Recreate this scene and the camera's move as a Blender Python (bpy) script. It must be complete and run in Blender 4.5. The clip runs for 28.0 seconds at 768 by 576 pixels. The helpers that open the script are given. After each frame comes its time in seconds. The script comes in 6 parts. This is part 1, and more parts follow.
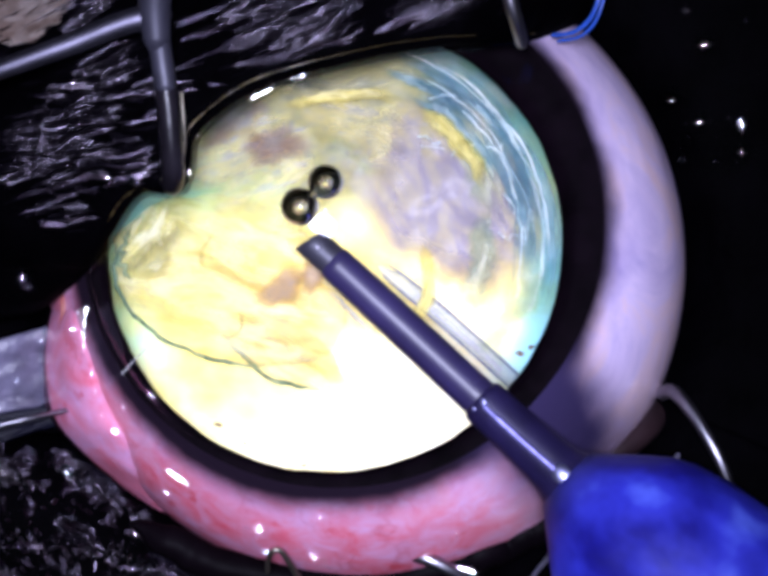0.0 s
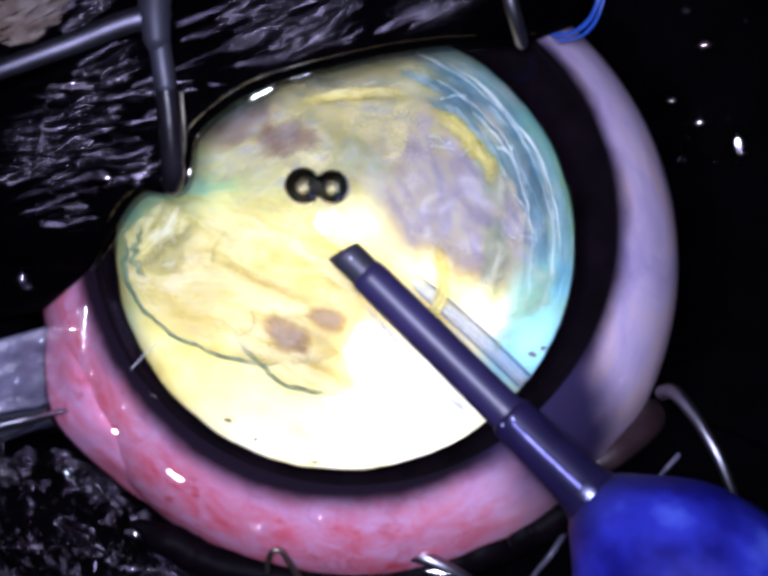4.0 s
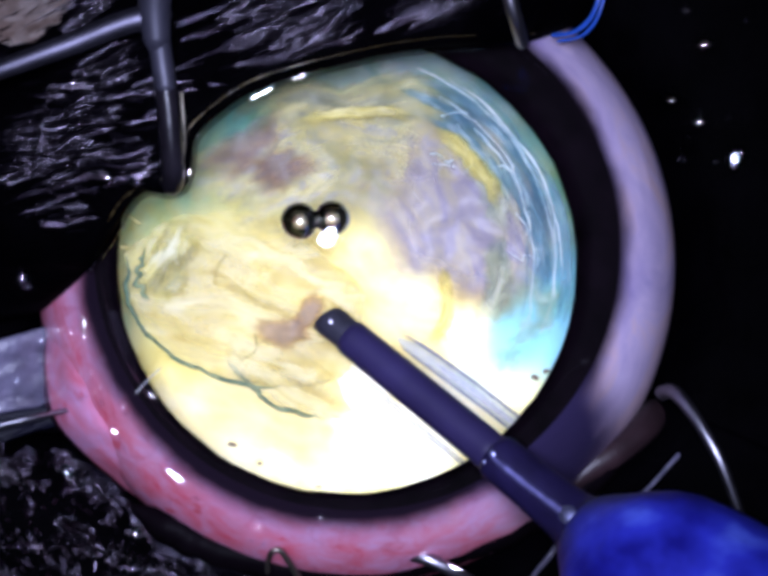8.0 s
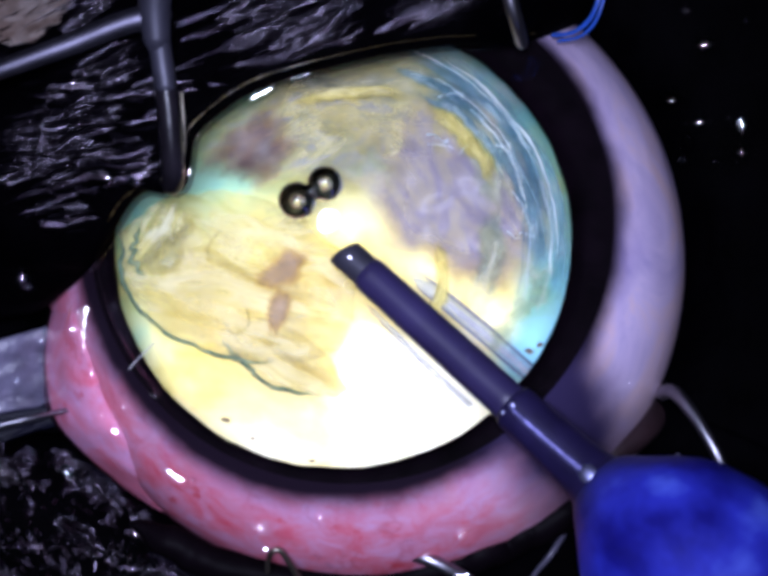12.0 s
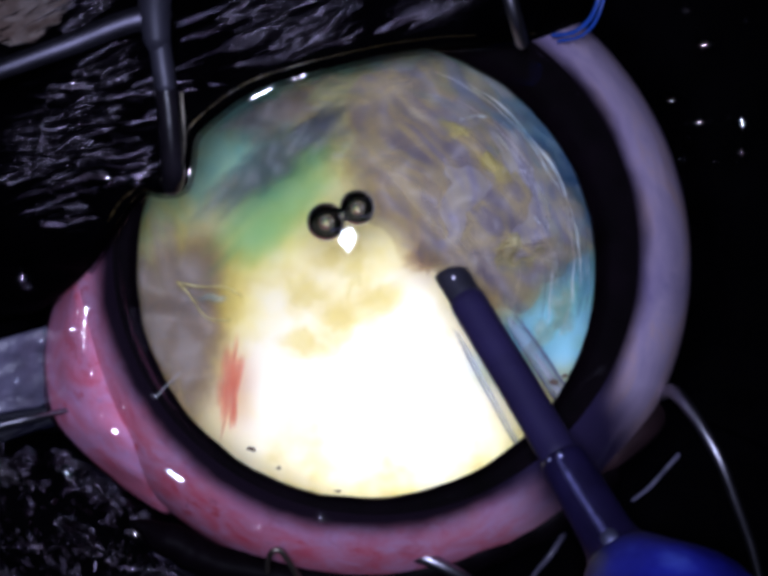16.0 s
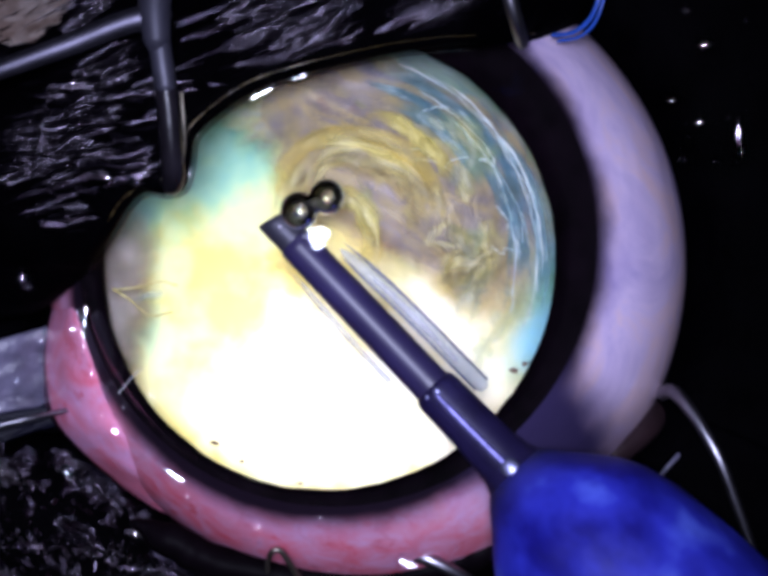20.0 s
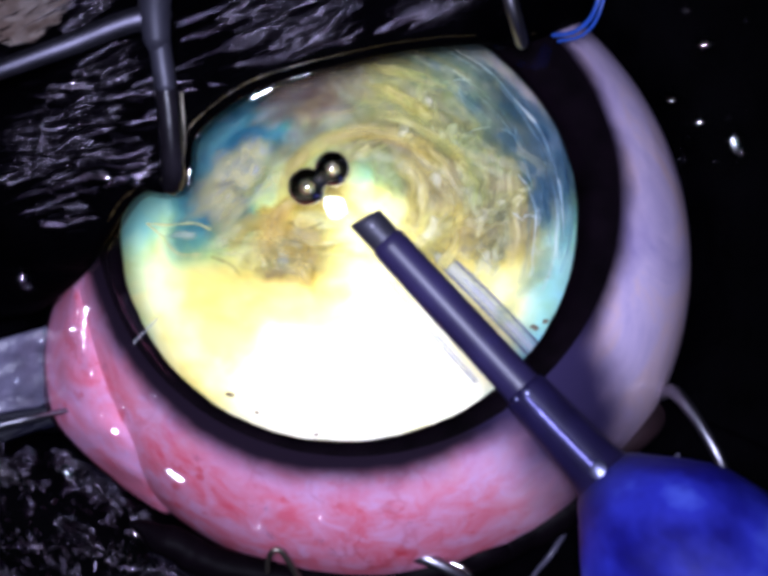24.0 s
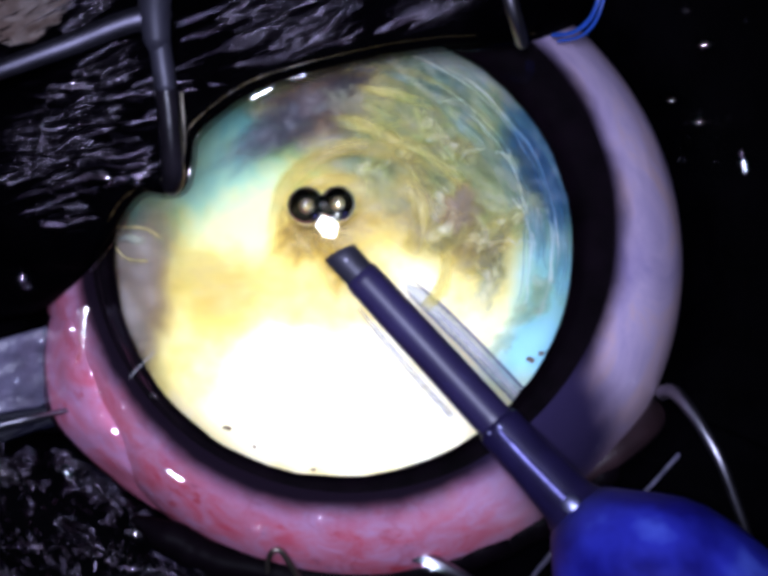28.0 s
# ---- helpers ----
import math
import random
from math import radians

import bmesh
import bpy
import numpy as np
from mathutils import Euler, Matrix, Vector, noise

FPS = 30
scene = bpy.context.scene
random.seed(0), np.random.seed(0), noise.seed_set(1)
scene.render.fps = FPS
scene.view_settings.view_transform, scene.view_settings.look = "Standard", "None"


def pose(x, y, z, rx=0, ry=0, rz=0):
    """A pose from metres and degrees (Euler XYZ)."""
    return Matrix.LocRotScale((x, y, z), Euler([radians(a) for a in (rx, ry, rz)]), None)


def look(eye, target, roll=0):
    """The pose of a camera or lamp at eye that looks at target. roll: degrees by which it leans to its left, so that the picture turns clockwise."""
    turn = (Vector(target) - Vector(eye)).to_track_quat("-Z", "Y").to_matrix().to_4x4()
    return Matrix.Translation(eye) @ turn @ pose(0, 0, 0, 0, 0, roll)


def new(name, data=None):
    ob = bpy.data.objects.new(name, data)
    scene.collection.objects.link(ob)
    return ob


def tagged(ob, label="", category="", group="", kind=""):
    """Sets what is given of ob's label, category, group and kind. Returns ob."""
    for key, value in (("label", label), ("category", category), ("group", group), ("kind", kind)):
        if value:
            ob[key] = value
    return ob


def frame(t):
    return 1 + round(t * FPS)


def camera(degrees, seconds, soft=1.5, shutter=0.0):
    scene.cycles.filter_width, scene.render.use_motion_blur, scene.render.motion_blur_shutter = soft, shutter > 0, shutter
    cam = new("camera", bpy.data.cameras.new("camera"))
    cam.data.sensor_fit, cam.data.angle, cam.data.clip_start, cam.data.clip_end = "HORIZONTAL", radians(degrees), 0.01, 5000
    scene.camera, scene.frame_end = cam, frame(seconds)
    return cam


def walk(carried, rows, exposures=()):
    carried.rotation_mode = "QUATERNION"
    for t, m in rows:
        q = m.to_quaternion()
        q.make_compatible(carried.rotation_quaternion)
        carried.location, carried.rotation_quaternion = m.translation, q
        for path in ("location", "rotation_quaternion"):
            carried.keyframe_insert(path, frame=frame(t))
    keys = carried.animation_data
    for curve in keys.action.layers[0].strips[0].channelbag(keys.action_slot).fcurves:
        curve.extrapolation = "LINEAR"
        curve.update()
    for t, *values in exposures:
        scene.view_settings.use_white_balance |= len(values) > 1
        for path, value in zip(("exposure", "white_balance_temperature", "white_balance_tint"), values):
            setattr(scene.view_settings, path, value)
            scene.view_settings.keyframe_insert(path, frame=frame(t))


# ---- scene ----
# All lengths below are thought of in millimetres and scaled by MM; the eye of the dog fills a view 25 mm wide.
MM = 0.001
EYE_UP = 200.0           # height of the lens over the plane of the iris, mm
S = 62.72                # plan units per millimetre in the plane of the iris

cam = camera(7.153, 28.0, soft=4.6)
walk(cam, [(0, pose(0, 0, EYE_UP * MM)), (28, pose(0, 0, EYE_UP * MM))],
     [(0, 0.22, 6250, 17), (1, 0.22, 6250, 17), (2, 0.15, 6200, 17), (3, 0.02, 6150, 17), (6, -0.05, 5950, 17), (8, -0.1, 5850, 17), (9, -0.12, 5900, 17), (10, 0.0, 5950, 17), (11, -0.08, 5900, 17),
      (12, -0.25, 5900, 17), (14.5, -0.7, 5800, 17), (15.2, -1.05, 5750, 17), (16, -1.1, 5900, 17), (17.2, -1.45, 5600, 17), (18.2, -1.45, 5600, 17), (19, -0.85, 5850, 17), (20, -0.35, 6100, 17), (22.5, -0.2, 6100, 17),
      (23, -0.05, 6000, 17), (24, -0.2, 6100, 17), (25, -0.4, 5950, 17), (26, -0.48, 5950, 17), (26.5, -0.75, 5900, 17), (27, -0.9, 5900, 17), (27.5, -0.65, 5950, 17), (28, -0.5, 6000, 17)])

scene.cycles.transparent_max_bounces = 48      # many thin clear layers lie over one another

# ---- light: the lamp of the operating microscope, beside its lens, and a dim room ----
world = bpy.data.worlds.new("dim_room")
scene.world = world
world.use_nodes = True
world.node_tree.nodes["Background"].inputs[0].default_value = (0.5, 0.5, 0.65, 1)
world.node_tree.nodes["Background"].inputs[1].default_value = 0.0012
lamp = bpy.data.lights.new("microscope_lamp", "SPOT")
lamp.energy, lamp.color, lamp.shadow_soft_size = 4.6, (0.86, 0.90, 1.17), 0.015
lamp.spot_size, lamp.spot_blend = radians(11.4), 0.78
new("microscope_lamp", lamp).matrix_world = look((-0.004, 0.005, 0.205), (-0.0018, 0.0006, 0))


# ---- plan: pixel places in the camera's view ----
def P(x, y, z=0.0):
    """A point of the plan, which is the camera's view (x to the right, y down, 62.72 units to the millimetre in the
    iris plane), at height z mm, in metres.
    """
    k = (EYE_UP - z) / EYE_UP / S
    return Vector(((x - 784) * k * MM, (588 - y) * k * MM, z * MM))


GLOBE = P(735, 540, -6.0)
R_GLOBE, R_LIMBUS = 10.7, 8.45
H_LIMBUS = math.sqrt(R_GLOBE ** 2 - R_LIMBUS ** 2)
AXIS = Vector((-0.086, 0.178, 0.98)).normalized()
R_CORNEA = 8.6
H_CORNEA = H_LIMBUS - math.sqrt(R_CORNEA ** 2 - R_LIMBUS ** 2)     # centre of the cornea's curve along the axis


def over_eye(p):
    """Height in mm of the eyeball's surface over a plan position (metres), resting pose."""
    top = -9.0
    for c, r in ((GLOBE, R_GLOBE), (GLOBE + AXIS * H_CORNEA * MM, R_CORNEA)):
        d2 = ((p.x - c.x) ** 2 + (p.y - c.y) ** 2) / MM ** 2
        if d2 < r * r:
            top = max(top, c.z / MM + math.sqrt(r * r - d2))
    return top


def smooth_line(pts, n):
    """n points along a Catmull-Rom curve through pts (tuples of any length), evenly by index."""
    p = [np.array(q, float) for q in pts]
    p = [2 * p[0] - p[1]] + p + [2 * p[-1] - p[-2]]
    out = []
    for i in range(n):
        u = i / (n - 1) * (len(pts) - 1)
        k = min(int(u), len(pts) - 2)
        f = u - k
        a, b, c, d = p[k:k + 4]
        out.append(0.5 * (2 * b + (c - a) * f + (2 * a - 5 * b + 4 * c - d) * f ** 2 + (3 * b - a - 3 * c + d) * f ** 3))
    return out


# ---- materials ----
def material(name):
    m = bpy.data.materials.new(name)
    m.use_nodes = True
    nt = m.node_tree
    return m, nt, nt.nodes["Principled BSDF"]


def node(nt, kind, **values):
    n = nt.nodes.new(kind)
    for k, v in values.items():
        n.inputs[k.replace("_", " ")].default_value = v
    return n


def noise_node(nt, scale, detail=4.0, rough=0.55, warp=0.0, stretch=None, coord="Object"):
    tc = nt.nodes.new("ShaderNodeTexCoord")
    src = tc.outputs[coord]
    if stretch:
        mp = nt.nodes.new("ShaderNodeMapping")
        mp.inputs["Scale"].default_value = stretch[:3]
        if len(stretch) > 3:
            mp.inputs["Rotation"].default_value = (0, 0, radians(stretch[3]))
        nt.links.new(src, mp.inputs[0])
        src = mp.outputs[0]
    n = node(nt, "ShaderNodeTexNoise", Scale=scale, Detail=detail, Roughness=rough, Distortion=warp)
    nt.links.new(src, n.inputs["Vector"])
    return n.outputs["Fac"]


def ramp(nt, fac, stops):
    r = nt.nodes.new("ShaderNodeValToRGB")
    e = r.color_ramp.elements
    while len(e) < len(stops):
        e.new(0.5)
    for el, (p, c) in zip(e, stops):
        el.position = p
        el.color = (*c, 1) if len(c) == 3 else c
    nt.links.new(fac, r.inputs[0])
    return r.outputs["Color"]


def mix(nt, fac, a, b, blend="MIX"):
    m = nt.nodes.new("ShaderNodeMix")
    m.data_type, m.blend_type = "RGBA", blend
    for sock, v in ((m.inputs[0], fac), (m.inputs[6], a), (m.inputs[7], b)):
        if isinstance(v, bpy.types.NodeSocket):
            nt.links.new(v, sock)
        else:
            sock.default_value = (*v, 1) if isinstance(v, tuple) else v
    return m.outputs[2]


def maths(nt, op, a, b=0.0, clamp=False):
    m = nt.nodes.new("ShaderNodeMath")
    m.operation, m.use_clamp = op, clamp
    for sock, v in zip(m.inputs, (a, b)):
        if isinstance(v, bpy.types.NodeSocket):
            nt.links.new(v, sock)
        else:
            sock.default_value = v
    return m.outputs[0]


def step(nt, value, low, high):
    m = nt.nodes.new("ShaderNodeMapRange")
    m.interpolation_type = "SMOOTHSTEP"
    nt.links.new(value, m.inputs[0])
    m.inputs[1].default_value, m.inputs[2].default_value = low, high
    return m.outputs[0]


def distance_to(nt, x, y, sx=1.0, sy=1.0):
    """Distance in mm, in the thing's own plane, from the point (x, y) mm."""
    tc = nt.nodes.new("ShaderNodeTexCoord")
    mp = nt.nodes.new("ShaderNodeMapping")
    mp.inputs["Location"].default_value = (-x * sx, -y * sy, 0)
    mp.inputs["Scale"].default_value = (1000 * sx, 1000 * sy, 0)
    nt.links.new(tc.outputs["Object"], mp.inputs[0])
    v = nt.nodes.new("ShaderNodeVectorMath")
    v.operation = "LENGTH"
    nt.links.new(mp.outputs[0], v.inputs[0])
    return v.outputs["Value"]


def bump(nt, bsdf, height, strength, dist):
    b = node(nt, "ShaderNodeBump", Strength=strength, Distance=dist)
    nt.links.new(height, b.inputs["Height"])
    nt.links.new(b.outputs[0], bsdf.inputs["Normal"])


def simple(name, colour, rough, metal=0.0, vary=0.25, scale=900, coat=0.0, bumped=0.2, bump_mm=0.04, spec=None):
    m, nt, b = material(name)
    n = noise_node(nt, scale)
    dark = tuple(c * (1 - vary) for c in colour)
    light = tuple(min(1, c * (1 + vary)) for c in colour)
    nt.links.new(ramp(nt, n, [(0.3, dark), (0.7, light)]), b.inputs["Base Color"])
    b.inputs["Roughness"].default_value, b.inputs["Metallic"].default_value = rough, metal
    b.inputs["Coat Weight"].default_value, b.inputs["Coat Roughness"].default_value = coat, 0.08
    if spec is not None:
        b.inputs["Specular IOR Level"].default_value = spec
    if bumped:
        bump(nt, b, noise_node(nt, scale * 2.3), bumped, bump_mm * MM)
    return m


def globe_material():
    """White of the eye: pale lilac to the side, inflamed pink with fine vessels below, wet."""
    m, nt, b = material("sclera")
    tc = nt.nodes.new("ShaderNodeTexCoord")
    sep = nt.nodes.new("ShaderNodeSeparateXYZ")
    nt.links.new(tc.outputs["Object"], sep.inputs[0])
    x, y = maths(nt, "MULTIPLY", sep.outputs[0], 1000.0), maths(nt, "MULTIPLY", sep.outputs[1], 1000.0)
    toward = maths(nt, "ADD", maths(nt, "MULTIPLY", x, -0.72), maths(nt, "MULTIPLY", y, -0.69))
    mott = noise_node(nt, 420, 6)
    pink = step(nt, maths(nt, "ADD", toward, maths(nt, "MULTIPLY", mott, 2.4)), -2.2, 6.6)
    nearby = step(nt, maths(nt, "ADD", maths(nt, "MULTIPLY", sep.outputs[2], 1000.0), maths(nt, "MULTIPLY", mott, 1.2)), H_LIMBUS - 2.2, H_LIMBUS + 0.2)
    pink = maths(nt, "MULTIPLY", pink, maths(nt, "SUBTRACT", 1.0, maths(nt, "MULTIPLY", nearby, 0.28)))
    pale = ramp(nt, noise_node(nt, 240, 6, 0.6, 0.8), [(0.3, (0.48, 0.39, 0.66)), (0.48, (0.72, 0.58, 0.82)), (0.6, (0.82, 0.60, 0.68)), (0.7, (0.68, 0.56, 0.84))])
    flesh = ramp(nt, noise_node(nt, 700, 8, 0.7, 0.6), [(0.30, (0.72, 0.08, 0.13)), (0.44, (0.76, 0.19, 0.28)), (0.58, (0.75, 0.31, 0.48)), (0.78, (0.70, 0.43, 0.74))])
    col = mix(nt, pink, pale, flesh)
    vein = node(nt, "ShaderNodeTexVoronoi", Scale=950)
    vein.feature = "DISTANCE_TO_EDGE"
    wob = noise_node(nt, 900, 3)
    mp = nt.nodes.new("ShaderNodeVectorMath")
    mp.operation = "MULTIPLY_ADD"
    nt.links.new(tc.outputs["Object"], mp.inputs[0])
    mp.inputs[1].default_value = (1, 1, 0.25)
    comb = nt.nodes.new("ShaderNodeCombineXYZ")
    for i in range(3):
        nt.links.new(maths(nt, "MULTIPLY", wob, 0.0012), comb.inputs[i])
    nt.links.new(comb.outputs[0], mp.inputs[2])
    nt.links.new(mp.outputs[0], vein.inputs["Vector"])
    vmask = maths(nt, "MULTIPLY", maths(nt, "SUBTRACT", 1.0, step(nt, vein.outputs[0], 0.0, 0.11)), step(nt, noise_node(nt, 330), 0.47, 0.66))
    col = mix(nt, maths(nt, "MULTIPLY", maths(nt, "MULTIPLY", vmask, maths(nt, "ADD", pink, 0.06)), 0.42), col, (0.52, 0.035, 0.05))
    speck = maths(nt, "MULTIPLY", maths(nt, "MULTIPLY", step(nt, noise_node(nt, 1500, 3), 0.57, 0.68), step(nt, noise_node(nt, 380, 3), 0.46, 0.62)), pink)
    col = mix(nt, maths(nt, "MULTIPLY", speck, 0.7), col, (0.62, 0.05, 0.07))
    # pigmented ring where the clear cornea begins
    sepz = maths(nt, "MULTIPLY", sep.outputs[2], 1000.0)
    below = maths(nt, "MULTIPLY", step(nt, toward, 0.0, 8.0), 0.45)
    edge = maths(nt, "ADD", maths(nt, "ADD", sepz, below), maths(nt, "MULTIPLY", noise_node(nt, 500), 0.7))
    col = mix(nt, maths(nt, "MULTIPLY", step(nt, edge, H_LIMBUS - 1.5, H_LIMBUS + 0.1), 0.35), col, (0.16, 0.09, 0.24))
    col = mix(nt, step(nt, edge, H_LIMBUS - 0.75, H_LIMBUS + 0.3), col, (0.012, 0.007, 0.014))
    # dark tissue and the probe's shadow round the wound, both put into the colour
    d = distance_to(nt, 6.5, -6.2, 1.0, 1.0)
    wound_shade = maths(nt, "SUBTRACT", 1.0, step(nt, maths(nt, "ADD", d, maths(nt, "MULTIPLY", mott, 1.0)), 1.7, 3.9))
    col = mix(nt, wound_shade, col, (0.03, 0.022, 0.065))
    nt.links.new(col, b.inputs["Base Color"])
    b.inputs["Roughness"].default_value = 0.32
    b.inputs["Subsurface Weight"].default_value = 0.0
    b.inputs["Coat Weight"].default_value, b.inputs["Coat Roughness"].default_value = 0.55, 0.05
    bump(nt, b, noise_node(nt, 420, 4), 0.5, 0.18 * MM)
    return m


def flesh_material():
    """Inflamed lining of the lid: pink, blotched, wet."""
    m, nt, b = material("inflamed_lining")
    col = ramp(nt, noise_node(nt, 520, 8, 0.65, 0.6), [(0.30, (0.58, 0.09, 0.15)), (0.45, (0.62, 0.18, 0.27)), (0.60, (0.60, 0.26, 0.42)), (0.76, (0.54, 0.34, 0.60))])
    spot = maths(nt, "MULTIPLY", step(nt, noise_node(nt, 1500, 3), 0.56, 0.68), step(nt, noise_node(nt, 380, 3), 0.42, 0.6))
    nt.links.new(mix(nt, maths(nt, "MULTIPLY", spot, 0.6), col, (0.50, 0.05, 0.07)), b.inputs["Base Color"])
    b.inputs["Roughness"].default_value = 0.35
    b.inputs["Coat Weight"].default_value, b.inputs["Coat Roughness"].default_value = 0.2, 0.1
    bump(nt, b, noise_node(nt, 600, 5), 0.6, 0.2 * MM)
    return m


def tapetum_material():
    """Mirror-like back of the eye: yellow within, green-blue towards the rim; the reflex's cream centre is put into the
    colour too.
    """
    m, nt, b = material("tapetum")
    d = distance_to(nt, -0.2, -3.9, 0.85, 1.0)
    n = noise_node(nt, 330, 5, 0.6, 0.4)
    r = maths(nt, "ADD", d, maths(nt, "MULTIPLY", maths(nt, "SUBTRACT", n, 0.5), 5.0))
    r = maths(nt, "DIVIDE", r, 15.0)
    # graded outwards from the reflex's bright centre, so its fall-off is in the colour
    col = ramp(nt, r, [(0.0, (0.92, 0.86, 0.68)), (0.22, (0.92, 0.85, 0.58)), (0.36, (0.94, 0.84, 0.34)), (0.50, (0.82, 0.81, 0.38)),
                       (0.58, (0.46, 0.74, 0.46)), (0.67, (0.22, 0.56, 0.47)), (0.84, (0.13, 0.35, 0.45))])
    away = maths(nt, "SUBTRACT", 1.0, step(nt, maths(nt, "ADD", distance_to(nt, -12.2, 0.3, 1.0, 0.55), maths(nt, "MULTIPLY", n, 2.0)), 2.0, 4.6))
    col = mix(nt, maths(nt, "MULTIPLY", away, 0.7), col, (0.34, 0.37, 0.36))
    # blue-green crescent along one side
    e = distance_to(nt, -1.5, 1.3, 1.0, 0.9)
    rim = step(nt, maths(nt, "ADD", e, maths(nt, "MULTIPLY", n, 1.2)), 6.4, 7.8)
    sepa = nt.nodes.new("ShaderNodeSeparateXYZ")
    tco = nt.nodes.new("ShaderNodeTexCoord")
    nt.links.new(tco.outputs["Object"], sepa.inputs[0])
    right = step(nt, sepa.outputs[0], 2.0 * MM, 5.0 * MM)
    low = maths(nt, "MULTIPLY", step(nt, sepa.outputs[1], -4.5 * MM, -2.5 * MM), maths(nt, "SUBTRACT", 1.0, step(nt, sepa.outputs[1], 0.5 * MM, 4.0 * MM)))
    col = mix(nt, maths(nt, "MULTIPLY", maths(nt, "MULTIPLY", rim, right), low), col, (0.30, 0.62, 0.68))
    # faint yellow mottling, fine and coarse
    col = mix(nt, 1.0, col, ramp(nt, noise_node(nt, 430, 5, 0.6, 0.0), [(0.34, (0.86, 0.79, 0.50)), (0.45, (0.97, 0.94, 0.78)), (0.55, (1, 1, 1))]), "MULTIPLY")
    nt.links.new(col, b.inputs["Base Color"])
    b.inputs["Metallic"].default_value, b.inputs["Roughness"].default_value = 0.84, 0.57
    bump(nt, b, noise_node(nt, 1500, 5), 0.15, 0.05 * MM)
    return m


def clear_material(name, gloss, tint=(1, 1, 1), rough=0.02, uneven=0.0):
    m, nt, b = material(name)
    nt.nodes.remove(b)
    clear, shine, both = nt.nodes.new("ShaderNodeBsdfTransparent"), node(nt, "ShaderNodeBsdfGlossy", Roughness=rough), nt.nodes.new("ShaderNodeMixShader")
    clear.inputs[0].default_value = (*tint, 1)
    if uneven:
        bump(nt, shine, noise_node(nt, 700, 4), 1.0, uneven * MM)
    fres = nt.nodes.new("ShaderNodeLayerWeight")
    glance = maths(nt, "ADD", maths(nt, "MULTIPLY", maths(nt, "POWER", fres.outputs["Facing"], 5.0), 0.2), 0.025)
    nt.links.new(maths(nt, "MULTIPLY", glance, gloss, True), both.inputs[0])
    nt.links.new(clear.outputs[0], both.inputs[1])
    nt.links.new(shine.outputs[0], both.inputs[2])
    nt.links.new(both.outputs[0], nt.nodes["Material Output"].inputs[0])
    return m


